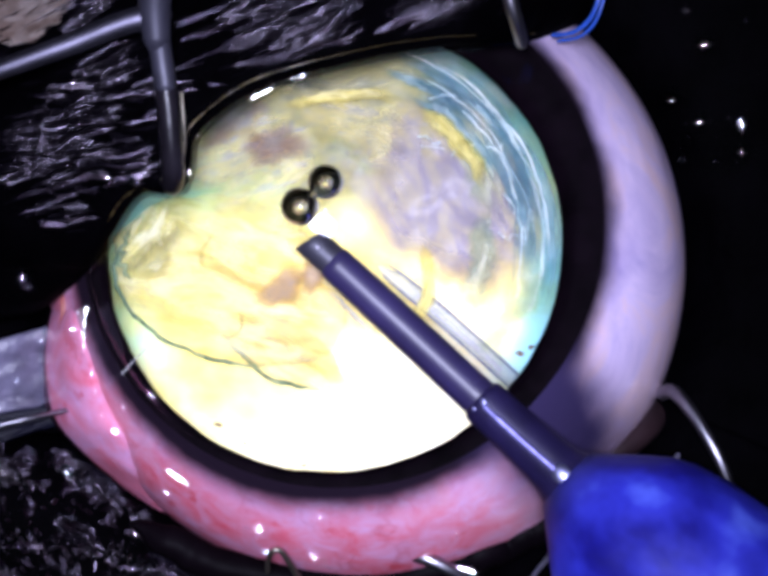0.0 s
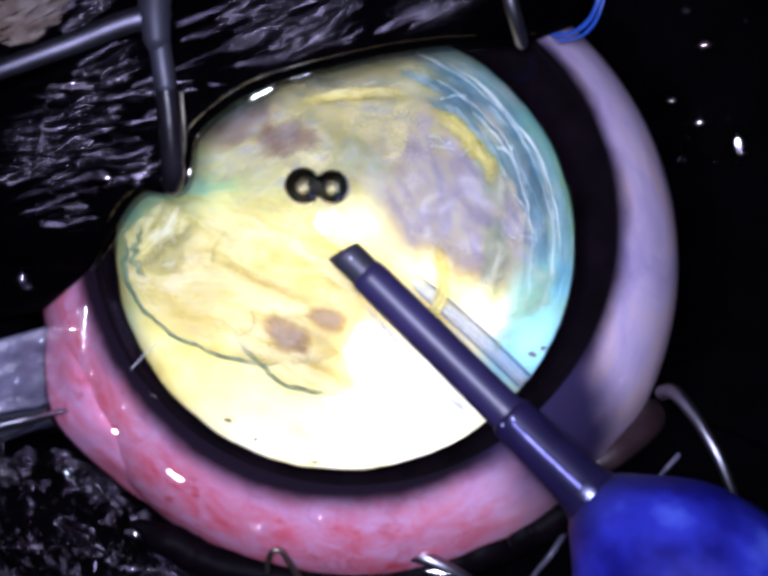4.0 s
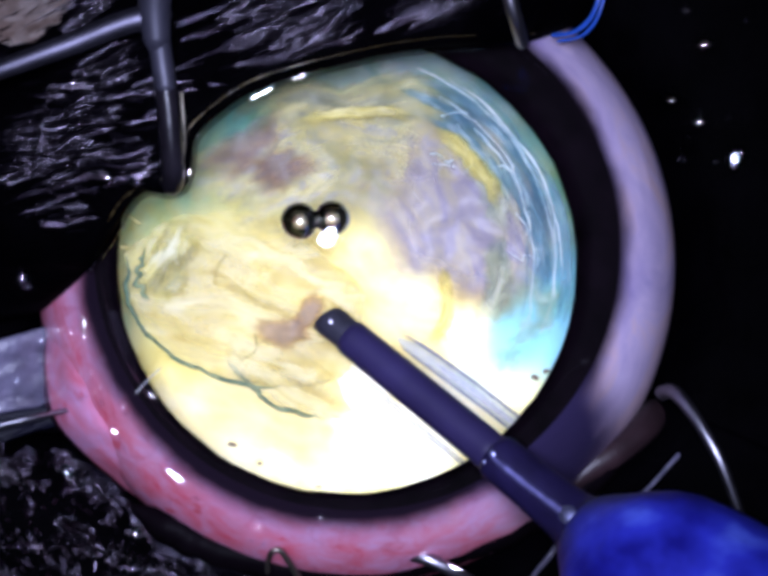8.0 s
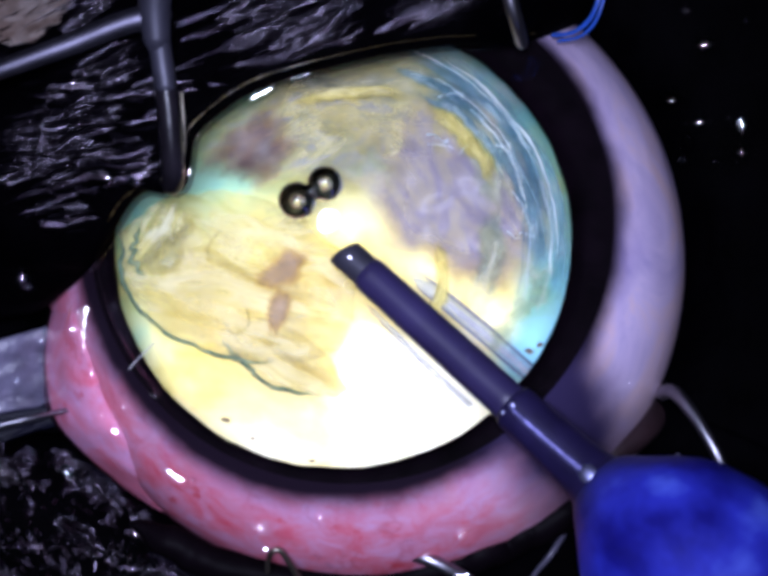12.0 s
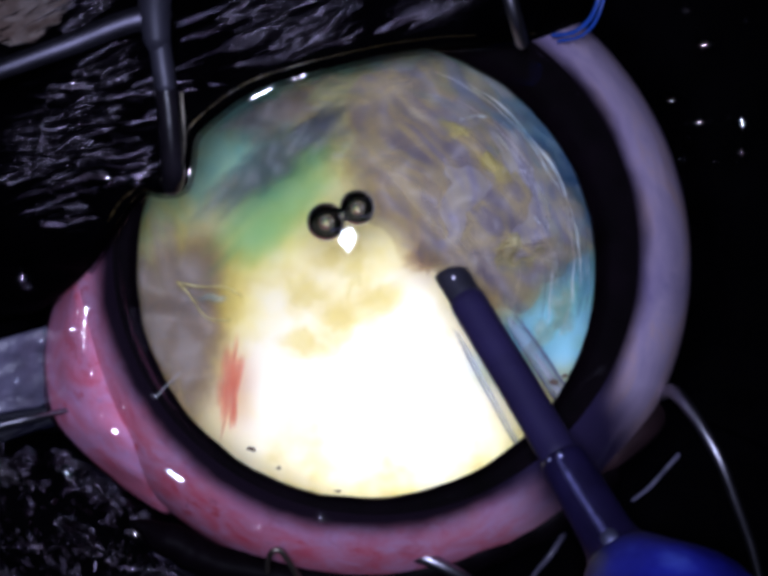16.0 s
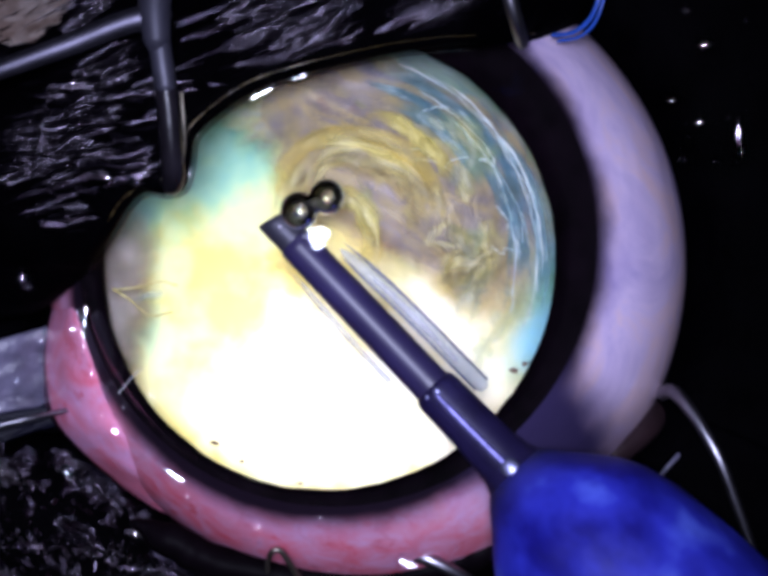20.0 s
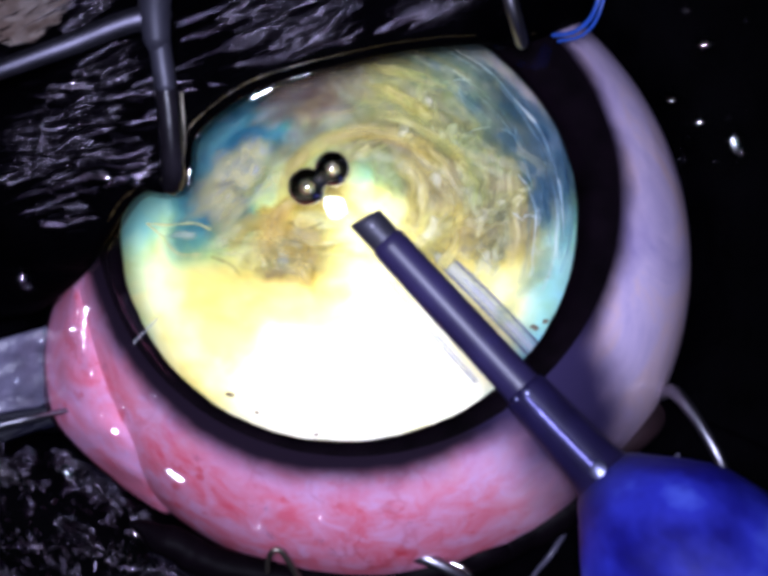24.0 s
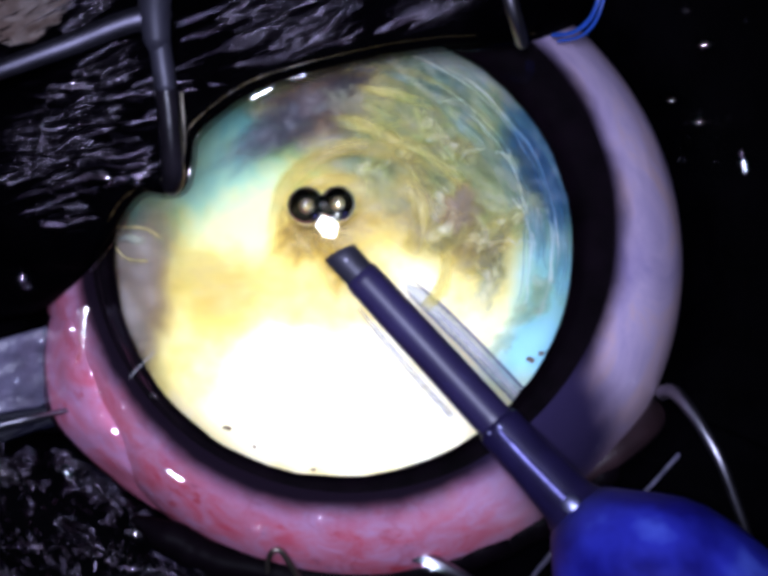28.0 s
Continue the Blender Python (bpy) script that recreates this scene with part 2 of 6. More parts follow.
def cortex_material(name, colours, thick=0.8, thin=0.0, grain=1.1, edge=0.8, warp=0.8, solid=0.42, crease=0.0, pale=(0.95, 0.92, 0.66)):
    """Cloudy lens matter: fibrous and mottled; it tints the light that passes through it and scatters a share of it (solid),
    and is thinner in places and towards its border."""
    m, nt, b = material(name)

    def fibre(scale, detail, rough, bend):
        at = nt.nodes.new("ShaderNodeAttribute")
        at.attribute_name = "grain"
        n = node(nt, "ShaderNodeTexNoise", Scale=scale, Detail=detail, Roughness=rough, Distortion=bend)
        nt.links.new(at.outputs["Vector"], n.inputs["Vector"])
        return n.outputs["Fac"]

    k = len(colours)
    mottle = fibre(grain, 7, 0.6, warp)
    places = [0.30 + 0.40 * i / (k - 1) for i in range(k)]
    base = ramp(nt, mottle, list(zip(places, colours)))
    shaped = None
    dim = None
    if crease:
        # soft folds beside one another, lit and dim sides put into the colour, and a few fine ones
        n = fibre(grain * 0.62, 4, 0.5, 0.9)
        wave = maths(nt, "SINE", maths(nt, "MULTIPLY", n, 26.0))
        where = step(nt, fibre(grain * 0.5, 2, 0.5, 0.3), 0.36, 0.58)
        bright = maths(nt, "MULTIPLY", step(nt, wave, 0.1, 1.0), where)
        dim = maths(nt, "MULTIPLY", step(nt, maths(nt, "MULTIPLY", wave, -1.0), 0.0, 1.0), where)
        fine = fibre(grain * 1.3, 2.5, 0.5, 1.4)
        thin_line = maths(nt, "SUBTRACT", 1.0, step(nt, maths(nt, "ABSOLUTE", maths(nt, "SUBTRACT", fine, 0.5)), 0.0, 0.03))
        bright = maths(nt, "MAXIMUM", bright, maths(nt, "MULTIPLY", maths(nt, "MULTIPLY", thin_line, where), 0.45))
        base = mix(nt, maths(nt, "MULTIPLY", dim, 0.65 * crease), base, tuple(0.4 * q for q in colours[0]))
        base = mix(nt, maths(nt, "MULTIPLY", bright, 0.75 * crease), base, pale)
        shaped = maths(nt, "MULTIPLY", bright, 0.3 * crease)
    nt.links.new(base, b.inputs["Base Color"])
    tints = [tuple(0.92 * (q / max(c)) * (0.55 + 0.45 * max(c) / max(max(d) for d in colours)) for q in c) for c in colours]
    at = nt.nodes.new("ShaderNodeAttribute")
    at.attribute_name = "border"
    body = step(nt, maths(nt, "SUBTRACT", fibre(grain * 0.8, 6, 0.62, 0.6), maths(nt, "MULTIPLY", at.outputs["Fac"], edge)), -0.40, 0.52)
    dense = maths(nt, "ADD", maths(nt, "MULTIPLY", body, thick - thin), thin)
    clear, both = nt.nodes.new("ShaderNodeBsdfTransparent"), nt.nodes.new("ShaderNodeMixShader")
    tint = ramp(nt, mottle, list(zip(places, tints)))
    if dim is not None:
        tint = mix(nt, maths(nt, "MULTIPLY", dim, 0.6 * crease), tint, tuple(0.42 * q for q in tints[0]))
    nt.links.new(mix(nt, maths(nt, "MULTIPLY", dense, 0.76), (1.0, 1.0, 1.0), tint), clear.inputs[0])
    share = maths(nt, "MULTIPLY", maths(nt, "POWER", dense, 1.4), solid)
    if shaped is not None:
        share = maths(nt, "ADD", share, maths(nt, "MULTIPLY", shaped, step(nt, dense, 0.05, 0.35)), True)
    nt.links.new(share, both.inputs[0])
    nt.links.new(clear.outputs[0], both.inputs[1])
    nt.links.new(b.outputs[0], both.inputs[2])
    nt.links.new(both.outputs[0], nt.nodes["Material Output"].inputs[0])
    b.inputs["Roughness"].default_value = 0.4
    b.inputs["Specular IOR Level"].default_value = 0.3
    bump(nt, b, fibre(grain * 1.8, 6, 0.6, 0.8), 0.5, 0.15 * MM)
    return m


SCLERA, TAPETUM, FLESH = globe_material(), tapetum_material(), flesh_material()
CORNEA = clear_material("cornea", 0.95, uneven=0.03)
IRIS = simple("iris", (0.002, 0.001, 0.002), 0.6, spec=0.012, vary=0.6, scale=700, bumped=0.5, bump_mm=0.1)
SKIN = simple("black_skin", (0.0005, 0.0004, 0.0007), 0.6, spec=0.004, vary=0.5, scale=500, bumped=0.8, bump_mm=0.15)
LID_EDGE = simple("lid_edge", (0.002, 0.0012, 0.002), 0.5, spec=0.02, vary=0.5, scale=600, bumped=0.4, bump_mm=0.06)
FUR = simple("black_fur", (0.0012, 0.0009, 0.0016), 0.2, spec=0.5, vary=0.5, scale=300, bumped=0)
TAN_FUR = simple("tan_fur", (0.11, 0.075, 0.06), 0.4, spec=0.5, vary=0.5, scale=300, bumped=0)
RIM_REFLECTION = simple("gold_lid_reflection", (0.05, 0.036, 0.012), 0.3, vary=0.6, scale=900, coat=0.3, bumped=0.3)
WARM_STEEL = simple("warm_steel", (0.26, 0.235, 0.19), 0.45, 1.0, vary=0.4, scale=900, bumped=0.3, bump_mm=0.02)
NECK = simple("wet_violet_silicone", (0.010, 0.007, 0.034), 0.5, 0.0, spec=0.12, vary=0.35, scale=700, bumped=0.3, bump_mm=0.03)
NECK.node_tree.nodes["Principled BSDF"].inputs["IOR"].default_value = 1.9
NECK.node_tree.nodes["Principled BSDF"].inputs["Specular Tint"].default_value = (0.8, 0.78, 1.0, 1)
ARM = simple("darker_steel", (0.10, 0.095, 0.125), 0.5, 1.0, vary=0.35, scale=900, bumped=0.3, bump_mm=0.02)
STEEL = simple("steel", (0.27, 0.26, 0.30), 0.36, 1.0, vary=0.2, scale=1500, bumped=0.15, bump_mm=0.01)
DARK_STEEL = simple("dull_steel", (0.03, 0.029, 0.043), 0.5, 0.4, vary=0.3, scale=900, bumped=0.3, bump_mm=0.02)
SLEEVE = simple("slate_silicone", (0.018, 0.0135, 0.048), 0.42, 0.0, spec=0.4, vary=0.25, scale=500, bumped=0.15, bump_mm=0.02)
def hub_material():
    """Silicone, slate violet at the neck and deep blue further back; blurred lamp reflections are put into the colour
    as lighter patches.
    """
    m, nt, b = material("blue_silicone")
    tc, sp = nt.nodes.new("ShaderNodeTexCoord"), nt.nodes.new("ShaderNodeSeparateXYZ")
    nt.links.new(tc.outputs["Object"], sp.inputs[0])
    back = step(nt, sp.outputs[0], 10.4 * MM, 12.9 * MM)
    blue = ramp(nt, noise_node(nt, 190, 4, 0.55, 0.2), [(0.34, (0.003, 0.002, 0.075)), (0.48, (0.007, 0.006, 0.19)), (0.60, (0.025, 0.03, 0.42)), (0.70, (0.08, 0.12, 0.66))])
    nt.links.new(mix(nt, back, (0.018, 0.016, 0.05), blue), b.inputs["Base Color"])
    b.inputs["Roughness"].default_value, b.inputs["Specular IOR Level"].default_value = 0.58, 0.3
    b.inputs["Coat Weight"].default_value, b.inputs["Coat Roughness"].default_value = 0.0, 0.22
    bump(nt, b, noise_node(nt, 210, 3), 0.7, 0.6 * MM)
    return m


BLUE = hub_material()
FUR.node_tree.nodes["Principled BSDF"].inputs["Specular Tint"].default_value = (0.92, 0.80, 1.0, 1)
HOOK = simple("wet_dark_steel", (0.006, 0.005, 0.007), 0.3, 0.0, vary=0.5, scale=700, bumped=0.5, bump_mm=0.05, spec=0.2)
GLEAM = simple("lilac_highlight", (0.40, 0.41, 0.68), 0.48, 1.0, vary=0.1, scale=700, bumped=0)
SUTURE = simple("blue_thread", (0.02, 0.07, 0.36), 0.35, vary=0.2, scale=1500)
PALE = simple("grey_membrane", (0.07, 0.065, 0.10), 0.4, vary=0.95, scale=420, coat=0.3, bumped=1.0, bump_mm=0.2)
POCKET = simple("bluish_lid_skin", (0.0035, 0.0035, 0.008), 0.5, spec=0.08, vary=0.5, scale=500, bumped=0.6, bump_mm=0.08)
BROWN_SKIN = simple("brown_lid_skin", (0.018, 0.009, 0.011), 0.4, vary=0.5, scale=500, bumped=0.6, bump_mm=0.08)
TEAR = clear_material("tear_film", 1.6, (0.75, 0.72, 0.75), 0.04)
DROP = clear_material("water_drop", 2.2, (0.95, 0.95, 0.97), 0.03)
FIN = cortex_material("clear_strip", [(0.42, 0.46, 0.52), (0.72, 0.76, 0.80)], 0.8, 0.3, 0.9, 0.0, 0.2, 0.32)
FIN_EDGE = cortex_material("grey_strip", [(0.12, 0.13, 0.20), (0.22, 0.24, 0.32)], 0.95, 0.8, 0.9, 0.0, 0.2, 0.6)
C_GREY = cortex_material("cloudy_grey_cortex", [(0.24, 0.22, 0.26), (0.36, 0.33, 0.38), (0.52, 0.47, 0.36), (0.44, 0.41, 0.46)], 0.95, 0.0, 0.5, 0.9, 3.0, 0.5)
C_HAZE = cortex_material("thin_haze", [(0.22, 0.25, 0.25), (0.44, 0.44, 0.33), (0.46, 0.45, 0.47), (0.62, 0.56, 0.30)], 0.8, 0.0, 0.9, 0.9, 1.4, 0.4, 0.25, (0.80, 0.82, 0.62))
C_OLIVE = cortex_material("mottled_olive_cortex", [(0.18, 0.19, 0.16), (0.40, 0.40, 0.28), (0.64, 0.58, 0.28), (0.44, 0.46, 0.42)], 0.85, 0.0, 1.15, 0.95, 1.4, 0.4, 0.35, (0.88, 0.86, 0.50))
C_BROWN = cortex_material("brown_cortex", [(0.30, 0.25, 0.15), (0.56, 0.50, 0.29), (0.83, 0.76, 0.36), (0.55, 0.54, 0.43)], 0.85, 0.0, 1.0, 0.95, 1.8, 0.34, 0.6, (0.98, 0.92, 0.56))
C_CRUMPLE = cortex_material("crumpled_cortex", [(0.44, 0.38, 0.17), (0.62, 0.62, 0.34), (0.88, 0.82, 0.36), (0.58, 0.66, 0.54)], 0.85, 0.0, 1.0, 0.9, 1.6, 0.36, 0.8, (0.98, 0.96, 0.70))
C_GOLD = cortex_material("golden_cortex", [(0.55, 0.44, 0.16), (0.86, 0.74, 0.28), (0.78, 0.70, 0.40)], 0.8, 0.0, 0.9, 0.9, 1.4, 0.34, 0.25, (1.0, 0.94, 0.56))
C_NAVY = cortex_material("dark_blue_cortex", [(0.025, 0.055, 0.085), (0.05, 0.10, 0.14), (0.12, 0.20, 0.24)], 0.72, 0.05, 0.7, 0.8, 1.2, 0.4, 0.3, (0.40, 0.55, 0.60))
C_TEAL_REFLEX = cortex_material("teal_reflex_tint", [(0.02, 0.08, 0.12), (0.05, 0.15, 0.20), (0.16, 0.34, 0.36)], 1.0, 0.0, 0.6, 1.3, 1.2, 0.4)
C_SOFT = cortex_material("yellow_reflex_tint", [(0.96, 0.88, 0.42), (0.97, 0.92, 0.6), (0.98, 0.96, 0.8)], 0.6, 0.0, 1.2, 1.6, 1.8, 0.10)
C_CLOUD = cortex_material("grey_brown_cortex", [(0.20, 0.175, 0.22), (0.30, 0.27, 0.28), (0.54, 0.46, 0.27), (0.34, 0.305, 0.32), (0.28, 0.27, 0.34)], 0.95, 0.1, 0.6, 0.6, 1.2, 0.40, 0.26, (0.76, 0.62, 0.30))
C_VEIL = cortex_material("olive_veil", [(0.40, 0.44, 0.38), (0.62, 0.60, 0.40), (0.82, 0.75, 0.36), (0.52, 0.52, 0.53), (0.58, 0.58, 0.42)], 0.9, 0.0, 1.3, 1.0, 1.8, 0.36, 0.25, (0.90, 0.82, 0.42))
C_REFLEX_GREY = cortex_material("grey_reflex_dimming", [(0.19, 0.16, 0.14), (0.29, 0.255, 0.22), (0.40, 0.35, 0.29)], 1.0, 0.0, 0.6, 1.2, 1.2, 0.42)
C_LINE = cortex_material("pale_capsule_line", [(0.55, 0.72, 0.74), (0.85, 0.94, 0.92), (0.94, 0.94, 0.76)], 0.9, 0.2, 2.0, 0.0, 0.8, 0.66)
C_SHEET = cortex_material("cream_sheet", [(0.90, 0.76, 0.30), (0.95, 0.86, 0.48), (0.97, 0.93, 0.66), (0.93, 0.82, 0.44)], 0.7, 0.0, 0.8, 1.0, 1.4, 0.15, 0.25, (0.86, 0.70, 0.36))
C_SHRED = cortex_material("tan_shred", [(0.24, 0.19, 0.13), (0.40, 0.33, 0.23), (0.32, 0.27, 0.24)], 0.95, 0.0, 1.4, 0.9, 1.8, 0.42)
C_SCRATCH_REFLEX = cortex_material("white_scratch_and_reflex", [(0.70, 0.70, 0.74), (0.9, 0.9, 0.9)], 0.7, 0.5, 1.5, 0.0)
C_SMOKE = cortex_material("smoky_violet_cortex", [(0.11, 0.08, 0.08), (0.19, 0.145, 0.14), (0.25, 0.28, 0.24)], 0.62, 0.0, 0.9, 1.0, 1.2, 0.36, 0.4, (0.46, 0.50, 0.42))
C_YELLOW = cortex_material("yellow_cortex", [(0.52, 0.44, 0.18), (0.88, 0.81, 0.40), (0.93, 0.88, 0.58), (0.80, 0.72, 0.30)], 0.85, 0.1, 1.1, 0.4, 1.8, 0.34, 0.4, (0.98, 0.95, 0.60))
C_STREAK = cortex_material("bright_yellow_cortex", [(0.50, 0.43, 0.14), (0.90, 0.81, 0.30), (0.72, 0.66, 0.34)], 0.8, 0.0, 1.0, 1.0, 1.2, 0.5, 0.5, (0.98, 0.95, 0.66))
C_MILK = cortex_material("milky_green_film", [(0.46, 0.58, 0.44), (0.70, 0.76, 0.48), (0.86, 0.86, 0.60), (0.60, 0.70, 0.62)], 0.7, 0.0, 1.2, 0.9, 1.6, 0.13, 0.4, (0.96, 0.96, 0.72))
C_REFLEX_GREEN = cortex_material("green_reflex_tint", [(0.36, 0.60, 0.50), (0.50, 0.72, 0.54), (0.70, 0.84, 0.60)], 0.72, 0.0, 0.6, 1.4, 1.2, 0.10)
C_SLATE = cortex_material("slate_reflex_dimming", [(0.06, 0.065, 0.085), (0.12, 0.125, 0.14), (0.22, 0.24, 0.24)], 0.9, 0.0, 0.7, 1.5, 1.2, 0.32)
C_INK = cortex_material("dark_blue_veil", [(0.04, 0.09, 0.16), (0.08, 0.16, 0.24), (0.22, 0.34, 0.40)], 1.0, 0.0, 0.8, 1.0, 1.2, 0.25)
C_TEAL = cortex_material("blue_green_cortex", [(0.08, 0.18, 0.24), (0.19, 0.34, 0.40), (0.42, 0.55, 0.51)], 0.64, 0.0, 1.1, 0.95, 1.2, 0.36, 0.5, (0.62, 0.74, 0.72))
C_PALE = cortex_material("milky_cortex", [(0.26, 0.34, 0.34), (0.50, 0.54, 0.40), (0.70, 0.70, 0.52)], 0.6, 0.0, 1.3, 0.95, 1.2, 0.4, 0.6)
C_FOLD = cortex_material("capsule_fold", [(0.08, 0.20, 0.26), (0.19, 0.35, 0.42), (0.36, 0.52, 0.56), (0.66, 0.76, 0.70)], 0.7, 0.0, 1.6, 0.7, 1.0, 0.34, 0.5, (0.90, 0.94, 0.80))
C_EDGE = cortex_material("torn_edge", [(0.03, 0.07, 0.05), (0.12, 0.20, 0.12), (0.40, 0.46, 0.24)], 0.95, 0.0, 2.2, 0.3, 0.6, 0.8)
C_CRACK = cortex_material("grey_crack", [(0.16, 0.16, 0.10), (0.34, 0.32, 0.16)], 0.8, 0.1, 1.5, 0.2)
C_PIGMENT = simple("brown_pigment", (0.10, 0.05, 0.02), 0.5, vary=0.5, scale=1500)
C_RED = cortex_material("red_streak", [(0.66, 0.08, 0.05), (0.84, 0.30, 0.22), (0.90, 0.6, 0.44)], 0.9, 0.0, 1.6, 1.1, 1.2, 0.25)
m_, nt_, b_ = material("air_bubble")
b_.inputs["Base Color"].default_value = (1, 1, 1, 1)
b_.inputs["Transmission Weight"].default_value, b_.inputs["Roughness"].default_value, b_.inputs["IOR"].default_value = 1.0, 0.0, 0.45
BUBBLE = m_


# ---- mesh helpers ----
def mesh_object(name, verts, faces, mat, parent=None, label="", smooth=True, border=None, grain=None):
    me = bpy.data.meshes.new(name)
    me.from_pydata([tuple(v) for v in verts], [], faces)
    me.materials.append(mat)
    if smooth:
        me.polygons.foreach_set("use_smooth", [True] * len(me.polygons))
    if border is not None:
        me.attributes.new("border", "FLOAT", "POINT").data.foreach_set("value", border)
        if grain is None:
            grain = [(v[0] * 350 + 3.7 * len(verts), v[1] * 1000, v[2] * 1000) for v in verts]
        me.attributes.new("grain", "FLOAT_VECTOR", "POINT").data.foreach_set("vector", [c for g in grain for c in g])
    me.update()
    ob = new(name, me)
    ob.parent = parent
    if label:
        tagged(ob, label)
    return ob


def empty(name, m=None):
    ob = new(name)
    ob.empty_display_size = 0.002
    if m is not None:
        ob.matrix_basis = m
    return ob


def grid_faces(rows, cols, wrap=False):
    f = []
    for i in range(rows - 1):
        for j in range(cols if wrap else cols - 1):
            k = (j + 1) % cols
            f.append((i * cols + j, i * cols + k, (i + 1) * cols + k, (i + 1) * cols + j))
    return f


def lathe(profile, sides=64):
    """Verts and faces of a turned form about z; profile: (radius, height) in mm."""
    v = [(r * math.cos(2 * math.pi * j / sides) * MM, r * math.sin(2 * math.pi * j / sides) * MM, h * MM) for r, h in profile for j in range(sides)]
    return v, grid_faces(len(profile), sides, True)


def tube(points, radii, sides=12):
    """Verts and faces of a round rod along points (metres), with closed, rounded ends."""
    pts = [Vector(p) for p in points]
    n = len(pts)
    t0, t1 = (pts[1] - pts[0]).normalized(), (pts[-1] - pts[-2]).normalized()
    ends = lambda p, t, r, sign: [(p + t * sign * r * a, r * b) for a, b in ((0.95, 0.25), (0.7, 0.7))]
    rings = ends(pts[0], t0, radii[0], -1) + list(zip(pts, radii)) + ends(pts[-1], t1, radii[-1], 1)[::-1]
    v, up = [], None
    for i, (p, r) in enumerate(rings):
        q = min(max(i - 2, 0), n - 1)
        t = (pts[min(q + 1, n - 1)] - pts[max(q - 1, 0)]).normalized()
        up = (Vector((0, 0, 1)) if abs(t.z) < 0.9 else Vector((1, 0, 0))) if up is None else up
        side = t.cross(up).normalized()
        up = side.cross(t).normalized()
        for j in range(sides):
            a = 2 * math.pi * j / sides
            v.append(p + (side * math.cos(a) + up * math.sin(a)) * r)
    f = grid_faces(len(rings), sides, True)
    f += [tuple(range(sides))[::-1], tuple(range((len(rings) - 1) * sides, len(rings) * sides))]
    return v, f


def rod(name, plan, radius, mat, parent=None, label="", n=40, end=None, sides=12):
    """A wire through plan points (x, y, z mm); radius in mm, tapering to end."""
    line = smooth_line(plan, n)
    end = radius if end is None else end
    v, f = tube([P(*q) for q in line], [(radius + (end - radius) * i / (n - 1)) * MM for i in range(n)], sides)
    return mesh_object(name, v, f, mat, parent, label)


# ---- how the eyeball, bubbles and probe move ----
# right edge and lower edge of the pupil in the plan, time by time
EYE_ROWS = [(0, 1140, 952), (0.5, 1132, 931), (1, 1130, 926), (1.5, 1118, 938), (2, 1136, 932), (2.5, 1147, 950), (3, 1157, 962), (3.5, 1158, 945),
            (5.5, 1192, 962), (6, 1152, 935), (6.5, 1153, 921), (7, 1153, 931), (7.5, 1162, 951), (8, 1170, 992), (8.5, 1165, 968), (9, 1168, 967),
            (9.5, 1171, 950), (10, 1162, 949), (10.5, 1150, 941), (11, 1187, 955), (11.5, 1182, 978), (12, 1158, 945), (12.5, 1140, 958),
            (14.5, 1166, 935), (15, 1196, 973), (15.5, 1164, 992), (16, 1208, 1001), (16.5, 1207, 978), (17, 1172, 978), (17.5, 1197, 980),
            (18, 1213, 992), (18.5, 1204, 988), (19, 1170, 972), (19.5, 1114, 968), (20, 1127, 985), (20.5, 1143, 988), (22.5, 1137, 982),
            (23, 1124, 958), (23.5, 1136, 930), (24, 1170, 903), (24.5, 1159, 925), (25, 1184, 945), (25.5, 1165, 950), (26, 1157, 963),
            (26.5, 1213, 940), (27, 1214, 938), (27.5, 1163, 932), (28, 1160, 960)]


def eye_shift(t):
    """How far the pupil stands from its first place, plan units."""
    ts = [r[0] for r in EYE_ROWS]
    return float(np.interp(t, ts, [r[1] - 1140 for r in EYE_ROWS])), float(np.interp(t, ts, [r[2] - 952 for r in EYE_ROWS]))


# seconds, sideways slide of the whole eyeball in the socket, plan units
SLIDE_ROWS = [(0, 13), (1, 13), (2, 8), (3, -1), (5.5, -4), (6, -3), (7, 0), (8, -8), (9, 0), (10, 12), (11, 20), (12, 12), (12.5, 2), (14.5, 10), (15, 22), (15.5, 12), (16, 24), (17, -6),
              (18, 20), (19, 17), (20, 14), (20.5, 17), (22.5, 4), (23, 8), (24, 24), (25, 18), (25.5, -6), (26, 7), (26.5, 20), (27, 14), (28, 7)]


def eye_turn(t):
    dx, dy = eye_shift(t)
    tx = float(np.interp(t, [r[0] for r in SLIDE_ROWS], [r[1] for r in SLIDE_ROWS]))
    v = Vector((AXIS.x * H_LIMBUS + (dx - tx) / S, AXIS.y * H_LIMBUS - dy / S, 0))
    v.z = math.sqrt(H_LIMBUS ** 2 - v.x ** 2 - v.y ** 2)
    return Matrix.Translation(GLOBE + Vector((tx / S * 1.03 * MM, 0, 0))) @ (AXIS.rotation_difference(v).to_matrix() @ Vector((0, 0, 1)).rotation_difference(AXIS).to_matrix()).to_4x4()


def on_iris(x, y, z, t):
    """The same at any time, in the eye's own space."""
    inv = eye_turn(t).inverted()
    a, b = inv @ Vector((0, 0, EYE_UP * MM)), inv @ P(x, y, 0)
    return a + (b - a) * ((a.z - (H_LIMBUS + z) * MM) / (a.z - b.z))


